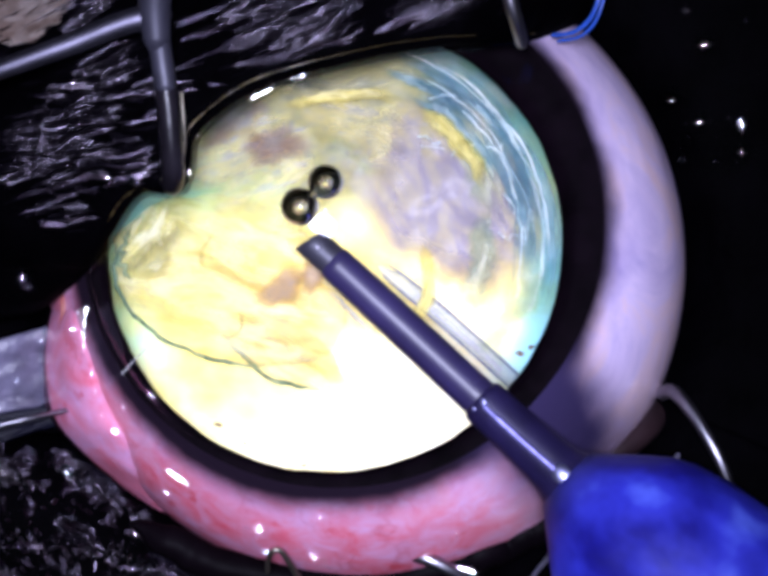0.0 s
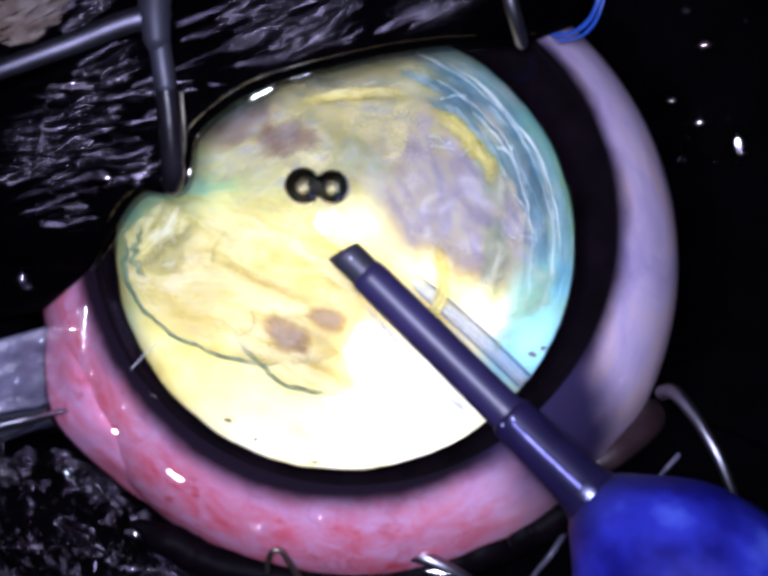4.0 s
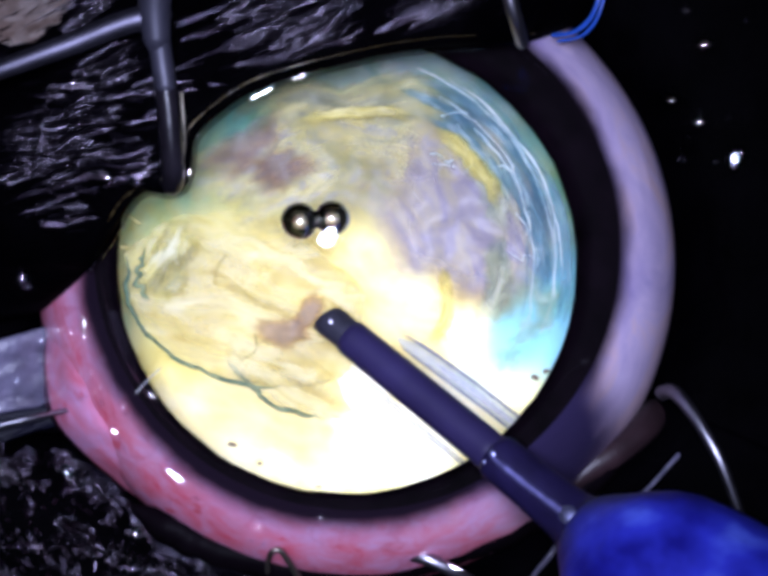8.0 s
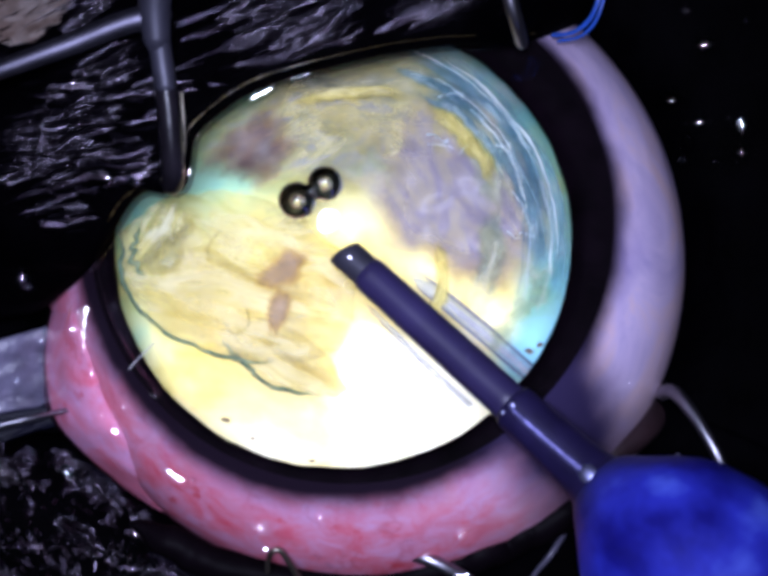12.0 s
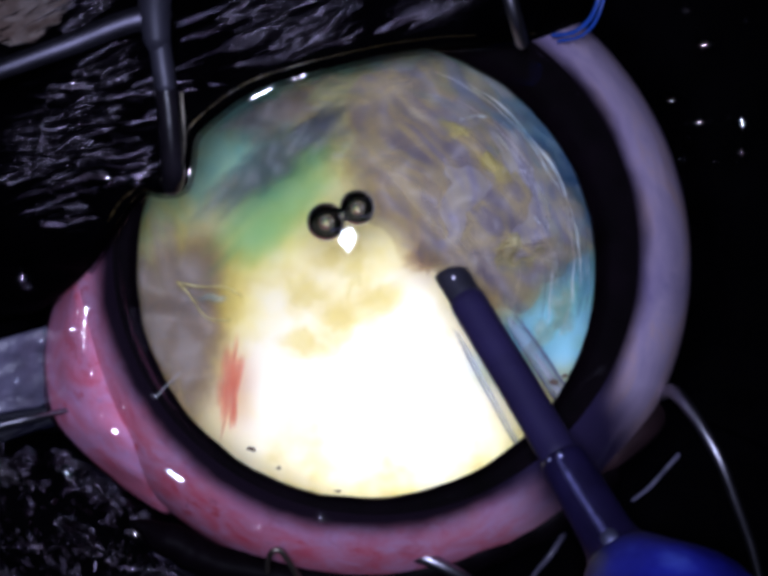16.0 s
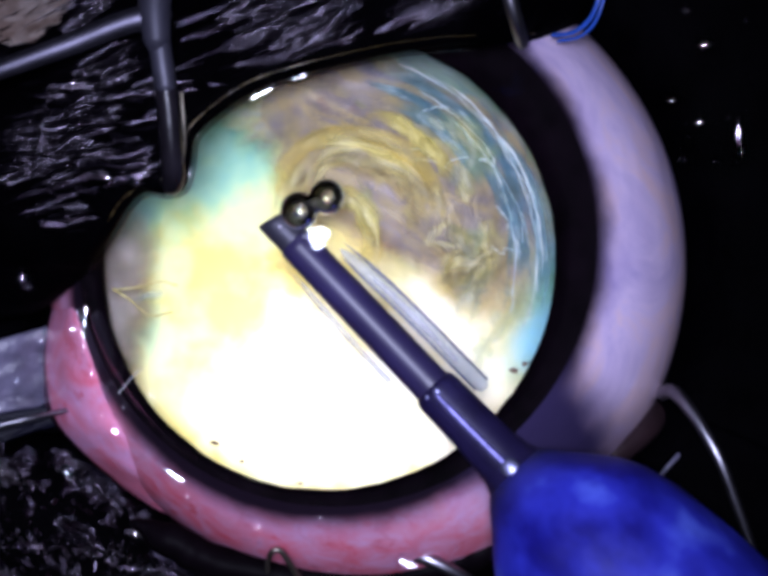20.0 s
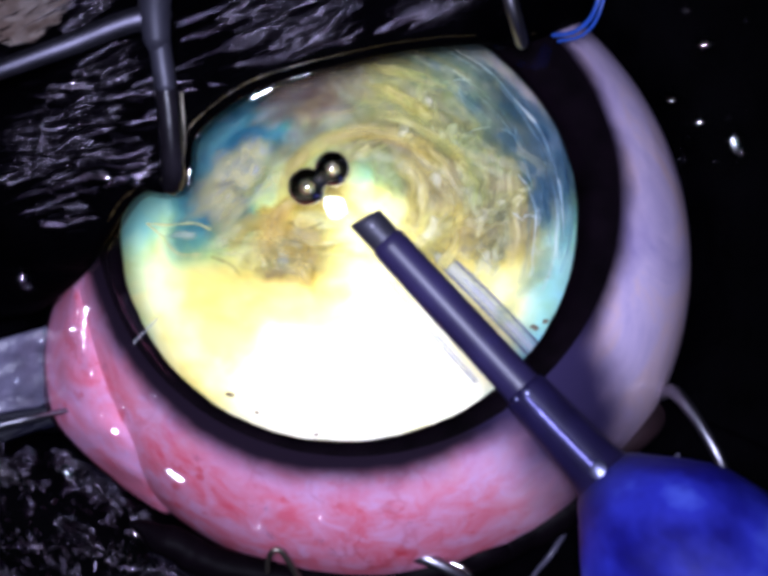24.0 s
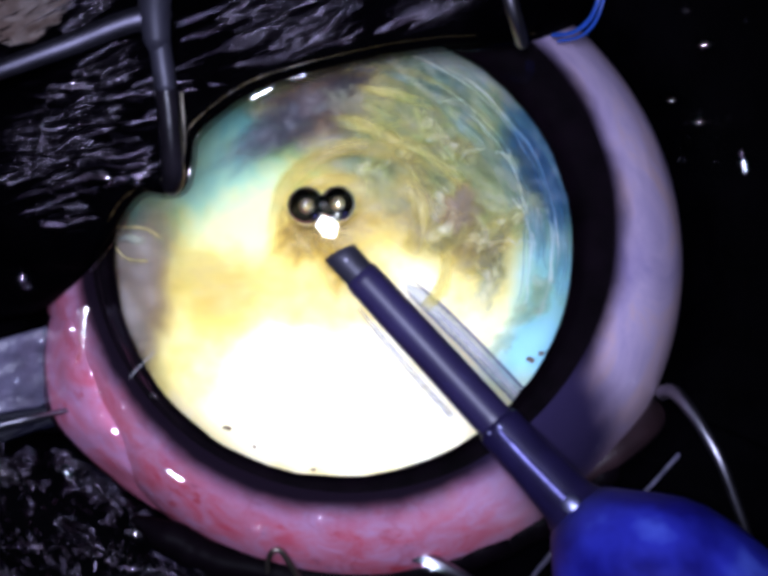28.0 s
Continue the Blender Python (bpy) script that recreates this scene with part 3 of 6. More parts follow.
# seconds, tip of the needle, foot of the cone, in the plan
PROBE_ROWS = [(0, 632, 490, 1165, 985), (0.3, 671, 480, 1186, 974), (0.6, 723, 498, 1237, 1004), (0.8, 745, 522, 1245, 1029), (1, 752, 526, 1262, 1037),
              (1.4, 693, 557, 1197, 1044), (1.6, 645, 518, 1171, 1022), (1.8, 734, 434, 1234, 948), (2, 785, 592, 1303, 1095), (2.3, 708, 511, 1223, 1015),
              (2.6, 634, 476, 1149, 970), (2.8, 627, 480, 1142, 945), (3, 612, 486, 1135, 955), (3.5, 690, 509, 1208, 1018), (5.5, 708, 515, 1211, 1018),
              (6, 656, 436, 1134, 908), (6.5, 671, 480, 1186, 956), (7, 656, 460, 1179, 938), (7.3, 680, 452, 1180, 932), (7.5, 815, 684, 1320, 1123),
              (7.7, 740, 713, 1268, 1138), (8, 668, 650, 1190, 1075), (8.3, 657, 566, 1193, 1026), (8.6, 635, 530, 1162, 989), (9, 612, 518, 1136, 969),
              (9.5, 690, 446, 1188, 928), (10, 680, 442, 1162, 912), (10.5, 664, 456, 1152, 931), (10.8, 700, 530, 1223, 1018), (11, 868, 576, 1340, 1049),
              (11.3, 811, 577, 1289, 1044), (11.6, 715, 588, 1203, 1030), (12, 703, 515, 1223, 988), (12.5, 598, 606, 1147, 1052),
              (14.5, 752, 489, 1274, 1004), (15, 862, 515, 1266, 1088), (15.3, 906, 500, 1266, 1103), (15.6, 800, 493, 1197, 1052), (16, 921, 559, 1264, 1132),
              (16.4, 972, 450, 1245, 1052), (16.7, 906, 390, 1196, 1022), (17, 795, 415, 1120, 1030), (17.5, 895, 449, 1195, 1072), (18, 921, 438, 1208, 1055),
              (18.5, 862, 390, 1178, 989), (19, 719, 412, 1140, 945), (19.5, 583, 478, 1054, 956), (20, 557, 447, 1066, 980), (20.5, 653, 504, 1149, 1022),
              (22.5, 690, 390, 1087, 930), (22.8, 568, 478, 1065, 985), (23, 572, 470, 1066, 990), (23.3, 598, 544, 1094, 1029), (23.6, 646, 537, 1160, 1040),
              (24, 745, 445, 1248, 989), (24.4, 664, 470, 1153, 996), (24.7, 745, 573, 1252, 1106), (25, 778, 612, 1256, 1130), (25.4, 686, 573, 1193, 1081),
              (25.8, 618, 540, 1118, 1045), (26, 625, 572, 1130, 1075), (26.2, 789, 647, 1278, 1147), (26.6, 884, 588, 1326, 1092), (27, 862, 515, 1296, 1029), (27.4, 737, 493, 1190, 1018),
              (27.7, 690, 467, 1168, 993), (28, 692, 515, 1180, 1045)]
NEEDLE = 11.35            # mm from the tip to the foot of the cone

# seconds, first bubble, second bubble
BUBBLE_ROWS = [(0, 612, 422, 665, 372), (0.5, 600, 403, 649, 352), (1, 619, 361, 683, 345), (1.5, 593, 401, 660, 386), (2, 613, 401, 680, 386),
               (2.5, 622, 398, 684, 407), (3, 607, 391, 668, 402), (3.5, 612, 376, 672, 388), (5.5, 631, 404, 690, 375), (6, 594, 401, 645, 349),
               (6.5, 642, 412, 686, 368), (7, 616, 419, 682, 397), (7.5, 645, 441, 708, 419), (8, 612, 452, 678, 446), (8.5, 611, 410, 676, 406),
               (9, 614, 407, 680, 406), (9.5, 612, 398, 678, 385), (10, 617, 404, 679, 382), (10.5, 620, 414, 686, 386), (11, 669, 440, 735, 415),
               (11.5, 634, 444, 698, 418), (12, 607, 410, 664, 375), (12.5, 620, 452, 671, 412), (14.5, 642, 397, 693, 349), (15, 675, 463, 723, 426),
               (15.5, 608, 433, 672, 410), (16, 666, 453, 730, 424), (16.5, 643, 435, 704, 404), (17, 615, 426, 680, 407), (17.5, 657, 436, 720, 415),
               (18, 675, 467, 723, 419), (18.5, 645, 467, 708, 449), (19, 600, 423, 665, 420), (19.5, 573, 395, 639, 375), (20, 612, 430, 668, 402),
               (20.5, 629, 444, 690, 407), (22.5, 579, 434, 634, 404), (23, 590, 412, 645, 368), (23.3, 609, 404, 656, 353), (23.6, 627, 323, 671, 276),
               (24, 627, 382, 679, 345), (24.5, 616, 390, 682, 398), (25, 655, 360, 718, 382), (25.5, 622, 394, 688, 397), (26, 612, 390, 642, 430),
               (26.5, 649, 412, 715, 404), (27, 668, 402, 723, 375), (27.5, 602, 427, 664, 408), (28, 626, 420, 690, 416)]


def probe_pose(x1, y1, x2, y2):
    tip = P(x1, y1, 2.5)
    z = 4.5
    for _ in range(12):
        foot = P(x2, y2, z)
        run = math.hypot(foot.x - tip.x, foot.y - tip.y) / MM
        z = 2.5 + math.sqrt(max(NEEDLE ** 2 - run ** 2, 0.9 ** 2))
    ax = (foot - tip).normalized()
    side = Vector((0, 0, 1)).cross(ax).normalized()
    return Matrix.Translation(tip) @ Matrix((ax, side, ax.cross(side))).transposed().to_4x4()


# ---- the dog: skin, lids, fur, eyeball ----
dog = tagged(empty("dog"), "black-furred dog lying still, one eye held open for surgery", "dog")


def skin_sheet():
    n, half = 90, 60.0
    v = []
    for i in range(n):
        for j in range(n):
            a, b = (2 * i / (n - 1) - 1), (2 * j / (n - 1) - 1)
            x, y = half * a * abs(a) ** 0.6, half * b * abs(b) ** 0.6
            d = math.hypot(x + 0.8, y - 0.8)
            z = -19 + 12.4 * min(1, max(0, (d - 9.6) / 1.6)) ** 0.5 - 0.006 * max(0, d - 16) ** 2 * 0.6 + 0.5 * noise.noise((x * 0.2, y * 0.2, 3))
            v.append((x * MM, y * MM, max(z, -26) * MM))
    return mesh_object("skin", v, grid_faces(n, n), SKIN, dog, "bare black skin, wet")


skin_sheet()


def lid(name, margin, steps, n, label, mat=SKIN):
    """A lid: a sheet that starts at the margin and spreads outwards in steps (outward plan units, rise in mm, share of the eye's height)."""
    line = smooth_line(margin, n)
    rows = []
    for out, rise, share in steps:
        row = []
        for k, (x, y) in enumerate(line):
            d = math.hypot(x - 735, y - 540)
            f = 1 + out / d
            base = over_eye(P(x, y, 0))
            wob = 0.25 * noise.noise((x * 0.012, y * 0.012, out * 0.01)) * min(1, out / 60)
            row.append(P(735 + (x - 735) * f, 540 + (y - 540) * f, base * share - 5.5 * (1 - share) + rise + wob))
        rows.append(row)
    v = [p for row in rows for p in row]
    ob = mesh_object(name, v, grid_faces(len(rows), n), mat, dog, label)
    sol = ob.modifiers.new("thickness", "SOLIDIFY")
    sol.thickness, sol.offset = 0.25 * MM, -1
    return rows


UPPER = [(-80, 770), (-10, 700), (60, 652), (120, 606), (178, 552), (222, 486), (262, 420), (296, 392), (340, 396), (374, 384), (388, 340), (398, 280), (446, 232),
         (515, 186), (600, 156), (700, 130), (800, 108), (900, 94), (1000, 88), (1080, 84), (1150, 60), (1220, 30)]
upper_rows = lid("upper_eyelid", UPPER, [(-2, 0.15, 1), (0, 0.45, 1), (10, 0.9, 1), (35, 1.1, 0.98), (110, 1.2, 0.9), (260, 1.3, 0.75), (480, 1.0, 0.5), (900, 0.0, 0.1)], 150,
                 "upper eyelid with a wet black margin")
LOWER = [(-160, 905), (-60, 905), (40, 903), (130, 905), (190, 945), (300, 1036), (450, 1132), (600, 1188), (750, 1200), (900, 1166), (1030, 1110), (1120, 1050),
         (1200, 965), (1290, 895), (1345, 815)]
lower_rows = lid("lower_eyelid", LOWER, [(-6, -0.9, 0), (2, -0.1, 0), (20, 0.5, 0), (60, 0.9, 0), (150, 1.3, 0), (330, 1.2, 0), (700, -0.5, 0)], 130,
                 "lower eyelid with a wet black margin")


def fur(name, rows, wisps, per, spread, comb, length, width, pitch, label, seed, keep=None, mat=None):
    """Short lying hairs in wisps, rooted on a lid's sheet: comb is the way they lie, pitch the spread of the wisps' slope in radians."""
    rng = random.Random(seed)
    v, f = [], []
    n = len(rows[0])
    up = Vector((0, 0, 1))
    for _ in range(wisps):
        a, b = rng.uniform(spread[0], spread[1]), rng.random() * (n - 1.001)
        i, j = int(a), int(b)
        centre = rows[i][j].lerp(rows[i][j + 1], b - j).lerp(rows[i + 1][j].lerp(rows[i + 1][j + 1], b - j), a - i)
        if keep and rng.random() > keep(centre):
            continue
        lie = comb(centre) + 0.3 * noise.noise(centre * 420) + 0.2 * noise.noise(centre * 1300) + rng.gauss(0, 0.06)
        lean = rng.gauss(0, pitch) + 0.9 * pitch * noise.noise(centre * 500)
        wisp_length = length * rng.uniform(0.6, 1.4) * MM
        for _ in range(rng.randint(max(1, per // 2), per)):
            ang = lie + rng.gauss(0, 0.05)
            L = wisp_length * rng.uniform(0.6, 1.2)
            d = Vector((math.cos(ang), math.sin(ang), 0))
            side = Vector((-d.y, d.x, 0))
            root = centre + side * rng.gauss(0, 2.4 * width * MM) + d * rng.gauss(0, 0.18) * L
            if over_eye(root + d * L) > root.z / MM - 1.0:
                continue
            w = width * rng.uniform(0.6, 1.3) * MM
            slope, arch, bend = lean + rng.gauss(0, 0.06), rng.uniform(0.01, 0.05) * L, rng.gauss(0, 0.07) * L
            high = (0.12 + 0.25 * rng.random()) * MM
            base = len(v)
            for q in range(4):
                u = q / 3
                c = root + d * (L * u) + side * (bend * u * u) + up * (high + L * slope * (u - 0.5) + arch * math.sin(u * math.pi))
                ww = w * (1 - 0.6 * abs(2 * u - 0.9) ** 2)
                rim = side * ww
                low = up * (ww * 0.8)
                v += [c - rim - low, c, c + rim - low]
            for q in range(3):
                o = base + q * 3
                f += [(o, o + 1, o + 4, o + 3), (o + 1, o + 2, o + 5, o + 4)]
    return tagged(mesh_object(name, v, f, mat or FUR, dog), label, kind="stuff")


def comb_upper(p):
    return 0.22 + 0.03 * (p.y / MM - 4) + 0.015 * (p.x / MM + 8)


def furred(p):
    """How thickly the upper lid carries fur: it thins out towards the eye, beside the hook and along the top."""
    x, y = p.x / MM, p.y / MM
    patch = noise.noise(p * 330 + Vector((7, 0, 0))) + 0.6 * noise.noise(p * 900)
    share = min(1.0, max(0.02, 0.20 + 1.15 * patch))
    fade = y + 2.0 * noise.noise(p * 420)
    share *= min(1.0, max(0.0, (fade - 1.6) / 4.8))
    if x > -10.4 + 1.5 * noise.noise(p * 600) and y < 4.4 + 1.6 * noise.noise(p * 800) and x < -6:
        share *= 0.3
    if x > -6.2 and y < 6.6 + 0.8 * noise.noise(p * 900):
        share *= 0.12
    return share * min(1.5, max(0.12, (-1.0 - x) / 2.4)) if x < 4 else 0.0


def tan_patch(p):
    return 0.9 if math.hypot(p.x / MM + 12.2, 1.4 * (p.y / MM - 9.4)) < 2.1 + 0.8 * noise.noise(p * 800) else 0.0


fur("fur", upper_rows, 11000, 13, (3.0, 6.2), comb_upper, 1.15, 0.0145, 0.34, "short glossy black fur, combed flat", 11, furred)
fur("fur", upper_rows, 9000, 10, (4.0, 6.4), comb_upper, 1.2, 0.03, 0.3, "tan fur at the brow", 13, tan_patch, TAN_FUR)
fur("fur", lower_rows, 17000, 7, (1.7, 4.9), lambda p: -0.5 + 2.4 * noise.noise(p * 1500), 0.24, 0.019, 0.42, "short wet black fur in clumps", 12,
    lambda p: min(1.0, max(0.05, 0.5 + 1.2 * noise.noise(p * 500) + 0.5 * noise.noise(p * 1400))) if p.x < -0.001 else 0.0)


def droplets(name, rows, count, spread, size, label, seed, keep):
    """Tiny beads of water strewn over a lid, one mesh."""
    rng = random.Random(seed)
    v, f = [], []
    n = len(rows[0])
    for _ in range(count):
        a, b = rng.uniform(*spread), rng.random() * (n - 1.001)
        i, j = int(a), int(b)
        c = rows[i][j].lerp(rows[i + 1][j], a - i)
        if not keep(c) or noise.noise(c * 500) < -0.05:
            continue
        rx, ry, turn, base = size * rng.uniform(0.5, 1.6), size * rng.uniform(0.4, 0.9), rng.uniform(0, 3.1), len(v)
        tx, ty = rng.gauss(0, 0.05), rng.gauss(0, 0.05)
        v.append(c + Vector((0, 0, 0.42 * MM)))
        for q in range(10):
            al = 2 * math.pi * q / 10
            x, y = rx * math.cos(al) * rng.uniform(0.7, 1.2), ry * math.sin(al) * rng.uniform(0.7, 1.2)
            x, y = x * math.cos(turn) - y * math.sin(turn), x * math.sin(turn) + y * math.cos(turn)
            v.append(c + Vector((x, y, 0.42 - 0.05 * min(rx, ry) + tx * x + ty * y)) * MM)
        f += [(base, base + 1 + q, base + 1 + (q + 1) % 10) for q in range(10)]
    return tagged(mesh_object(name, v, f, DROP, dog), label, kind="stuff")


droplets("droplets", lower_rows, 1800, (2.3, 4.6), 0.03, "tiny glinting beads of water in the fur", 21, lambda p: p.x < -0.0015)
droplets("droplets", upper_rows, 150, (3.3, 6.0), 0.04, "tiny glinting beads of water in the fur", 22, lambda p: p.x < -0.002)

# the eyeball and what belongs to it
ang0 = math.asin(R_LIMBUS / R_GLOBE)
prof = [(R_GLOBE * math.sin(a), R_GLOBE * math.cos(a)) for a in np.linspace(ang0, 2.5, 44)]
v, f = lathe(prof, 128)
eyeball = mesh_object("eyeball", v, f, SCLERA, dog, "wet eyeball, pale lilac at one side and inflamed pink below")
eyeball.matrix_basis = eye_turn(0)
ang1 = math.asin(R_LIMBUS / R_CORNEA)
v, f = lathe([(R_CORNEA * math.sin(a) + 0.001, H_CORNEA + R_CORNEA * math.cos(a)) for a in np.linspace(0.0, ang1, 40)], 128)
v = [(x - 0.117 * max(0, z - H_LIMBUS * MM), y + 0.054 * max(0, z - H_LIMBUS * MM), z) for x, y, z in v]      # the dome leans a little, to fit the lamp's glint to the camera's view
mesh_object("cornea", v, [q[::-1] for q in f], CORNEA, eyeball, "clear wet cornea")

# centre of the pupil within the iris, in the eye's own plane
pupil_at = eye_turn(0).inverted() @ P(683, 503, 0) / MM
PX, PY = pupil_at.x, pupil_at.y
R_PUPIL = 7.46


def iris_mesh():
    sides = 160
    v = []
    for r_k, h in ((0.0, -0.55), (0.0, -0.25), (0.08, 0.0), (0.45, 0.08), (1.0, 0.05)):
        for j in range(sides):
            a = 2 * math.pi * j / sides
            rough = 0.035 * noise.noise((math.cos(a) * 9, math.sin(a) * 9, 1.5)) + 0.02 * noise.noise((math.cos(a) * 30, math.sin(a) * 30, 4))
            rp = R_PUPIL + rough
            xi, yi = PX + rp * math.cos(a), PY + rp * math.sin(a)
            xo, yo = (R_LIMBUS + 0.1) * math.cos(a), (R_LIMBUS + 0.1) * math.sin(a)
            v.append(((xi + (xo - xi) * r_k) * MM, (yi + (yo - yi) * r_k) * MM, (H_LIMBUS + h) * MM))
    return mesh_object("iris", v, grid_faces(5, sides, True), IRIS, eyeball, "dark brown iris, opened to a thin ring")


iris_mesh()


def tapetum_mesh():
    """A hollow bowl at the back of the eye, curved to fit the reflex in the camera's view; deepest where it throws the
    lamp's light straight back.
    """
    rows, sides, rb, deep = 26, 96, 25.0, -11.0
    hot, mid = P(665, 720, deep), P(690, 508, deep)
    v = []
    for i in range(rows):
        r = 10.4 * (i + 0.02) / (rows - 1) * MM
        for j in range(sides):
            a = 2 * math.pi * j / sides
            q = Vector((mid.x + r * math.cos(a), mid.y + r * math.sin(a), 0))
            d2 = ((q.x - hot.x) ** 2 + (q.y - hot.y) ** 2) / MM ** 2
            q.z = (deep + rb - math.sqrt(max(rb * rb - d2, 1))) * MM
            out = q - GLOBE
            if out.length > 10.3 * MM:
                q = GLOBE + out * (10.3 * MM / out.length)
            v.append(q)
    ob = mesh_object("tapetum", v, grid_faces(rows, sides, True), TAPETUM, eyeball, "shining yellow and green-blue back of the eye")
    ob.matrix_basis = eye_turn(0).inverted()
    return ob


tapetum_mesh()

# tear line along the upper lid
tl = [(x + (735 - x) * 0.012, y + (540 - y) * 0.012) for x, y in UPPER[4:-2]]
line = smooth_line(tl, 120)
v, f = tube([P(x, y, over_eye(P(x, y)) + 0.22) for x, y in line], [0.13 * MM] * 120, 10)
mesh_object("tear_line", v, f, TEAR, dog, "wet tear line along the lid")


# the pupil's gold reflection on the upper lid, put in as coloured rods
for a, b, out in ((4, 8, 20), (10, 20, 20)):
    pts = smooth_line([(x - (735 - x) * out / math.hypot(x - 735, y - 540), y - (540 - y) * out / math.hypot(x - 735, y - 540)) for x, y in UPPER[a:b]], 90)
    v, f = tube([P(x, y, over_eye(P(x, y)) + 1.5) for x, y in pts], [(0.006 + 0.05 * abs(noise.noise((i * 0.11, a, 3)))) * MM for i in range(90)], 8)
    mesh_object("lid_reflection", v, f, RIM_REFLECTION, dog, "pupil's gold reflection on the lid, built as a thin rod")


def sheet(name, x0, x1, y0, y1, height, mat, label, n=26):
    """A thin uneven sheet over a stretch of the plan; height(u, v) in mm."""
    rows = []
    for i in range(n):
        a = i / (n - 1)
        row = []
        for j in range(n):
            b = j / (n - 1)
            x = x0(a) + (x1(a) - x0(a)) * b
            y = y0(b) + (y1(b) - y0(b)) * a
            row.append(P(x, y, height(b, a) + 0.15 * noise.noise((a * 4, b * 4, x0(0) * 0.1))))
        rows.append(row)
    ob = mesh_object(name, [p for r in rows for p in r], grid_faces(n, n), mat, dog, label)
    ob.modifiers.new("thickness", "SOLIDIFY").thickness = 0.25 * MM


sheet("third_eyelid", lambda a: -160, lambda a: 127, lambda b: 745 - 90 * b, lambda b: 872 - 52 * b, lambda b, a: -3.6 - 1.0 * b ** 2 - 0.5 * a, PALE, "pale mottled grey third eyelid in the corner")
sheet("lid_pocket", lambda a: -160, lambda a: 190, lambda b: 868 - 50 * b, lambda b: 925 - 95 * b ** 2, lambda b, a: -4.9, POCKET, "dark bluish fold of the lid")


def lid_lining():
    """The swollen pink lining in the inner corner, from the eyeball down to the third eyelid."""
    outer = smooth_line([(138, 596), (112, 640), (99, 700), (98, 770), (112, 845), (160, 905), (232, 968), (330, 1050)], 48)
    inner = smooth_line([(172, 590), (192, 650), (208, 715), (228, 778), (252, 838), (280, 896), (312, 956), (348, 1040)], 48)
    rows = []
    for k in range(12):
        u = k / 11
        row = []
        for (xo, yo), (xi, yi) in zip(outer, inner):
            top = over_eye(P(xi, yi)) - 1.25
            z = top + (-4.6 - top) * u ** 2.2 + 0.16 * noise.noise((xo * 0.02, yo * 0.02, u * 3)) * math.sin(math.pi * u) - 2.2 * max(0.0, (len(row) / 47 - 0.66) / 0.34) ** 2
            row.append(P(xi + (xo - xi) * u, yi + (yo - yi) * u, z))
        rows.append(row)
    ob = mesh_object("lid_lining", [p for r in rows for p in r], grid_faces(12, 48), FLESH, dog, "swollen pink wet lining of the lid")
    sol = ob.modifiers.new("thickness", "SOLIDIFY")
    sol.thickness, sol.offset = 0.2 * MM, -1
    return [p for r in rows for p in r]


LINING = lid_lining()


def wet_top(x, y):
    """Height in mm of whatever lies uppermost at a plan position: the eyeball or the lining beside it."""
    p = P(x, y, -2)
    near = min(LINING, key=lambda q: (q.x - p.x) ** 2 + (q.y - p.y) ** 2)
    side = near.z / MM if math.hypot(near.x - p.x, near.y - p.y) < 0.35 * MM else -9.0
    return max(over_eye(p), side)

# ---- lens matter loose in the pupil ----
def blob(seed, rx, ry, rough=0.25, thick=0.5, fold=0.3, folds=3.0, rings=14, sides=56):
    """Verts, faces and border values of an uneven, folded flake (mm half-sizes)."""
    v, border = [], []
    for side in (1, -1):
        for i in range(rings):
            u = (i + 0.001) / (rings - 1)
            for j in range(sides):
                a = 2 * math.pi * j / sides
                c, s = math.cos(a), math.sin(a)
                edge = 1 + rough * (1.4 * noise.noise((c * 1.3 + seed, s * 1.3, seed * 0.7)) + 0.7 * noise.noise((c * 4 + seed, s * 4, 2)))
                x, y = rx * u * c * edge, ry * u * s * edge
                z = fold * (noise.noise((x * 0.5 * folds / 2, y * 0.5 * folds / 2, seed)) + 0.4 * noise.noise((x * folds / 2, y * folds / 2, seed + 5)))
                v.append((x * MM, y * MM, (z + side * thick * 0.5 * math.sqrt(max(0, 1 - u ** 3))) * MM))
                border.append(u ** 2.2)
    f = grid_faces(rings, sides, True)
    n = rings * sides
    f += [tuple(q + n for q in reversed(face)) for face in grid_faces(rings, sides, True)]
    return v, f, border


FLAKES = []             # thing, rows of (seconds, x, y, z mm, turn in degrees) in the plan of the first moment


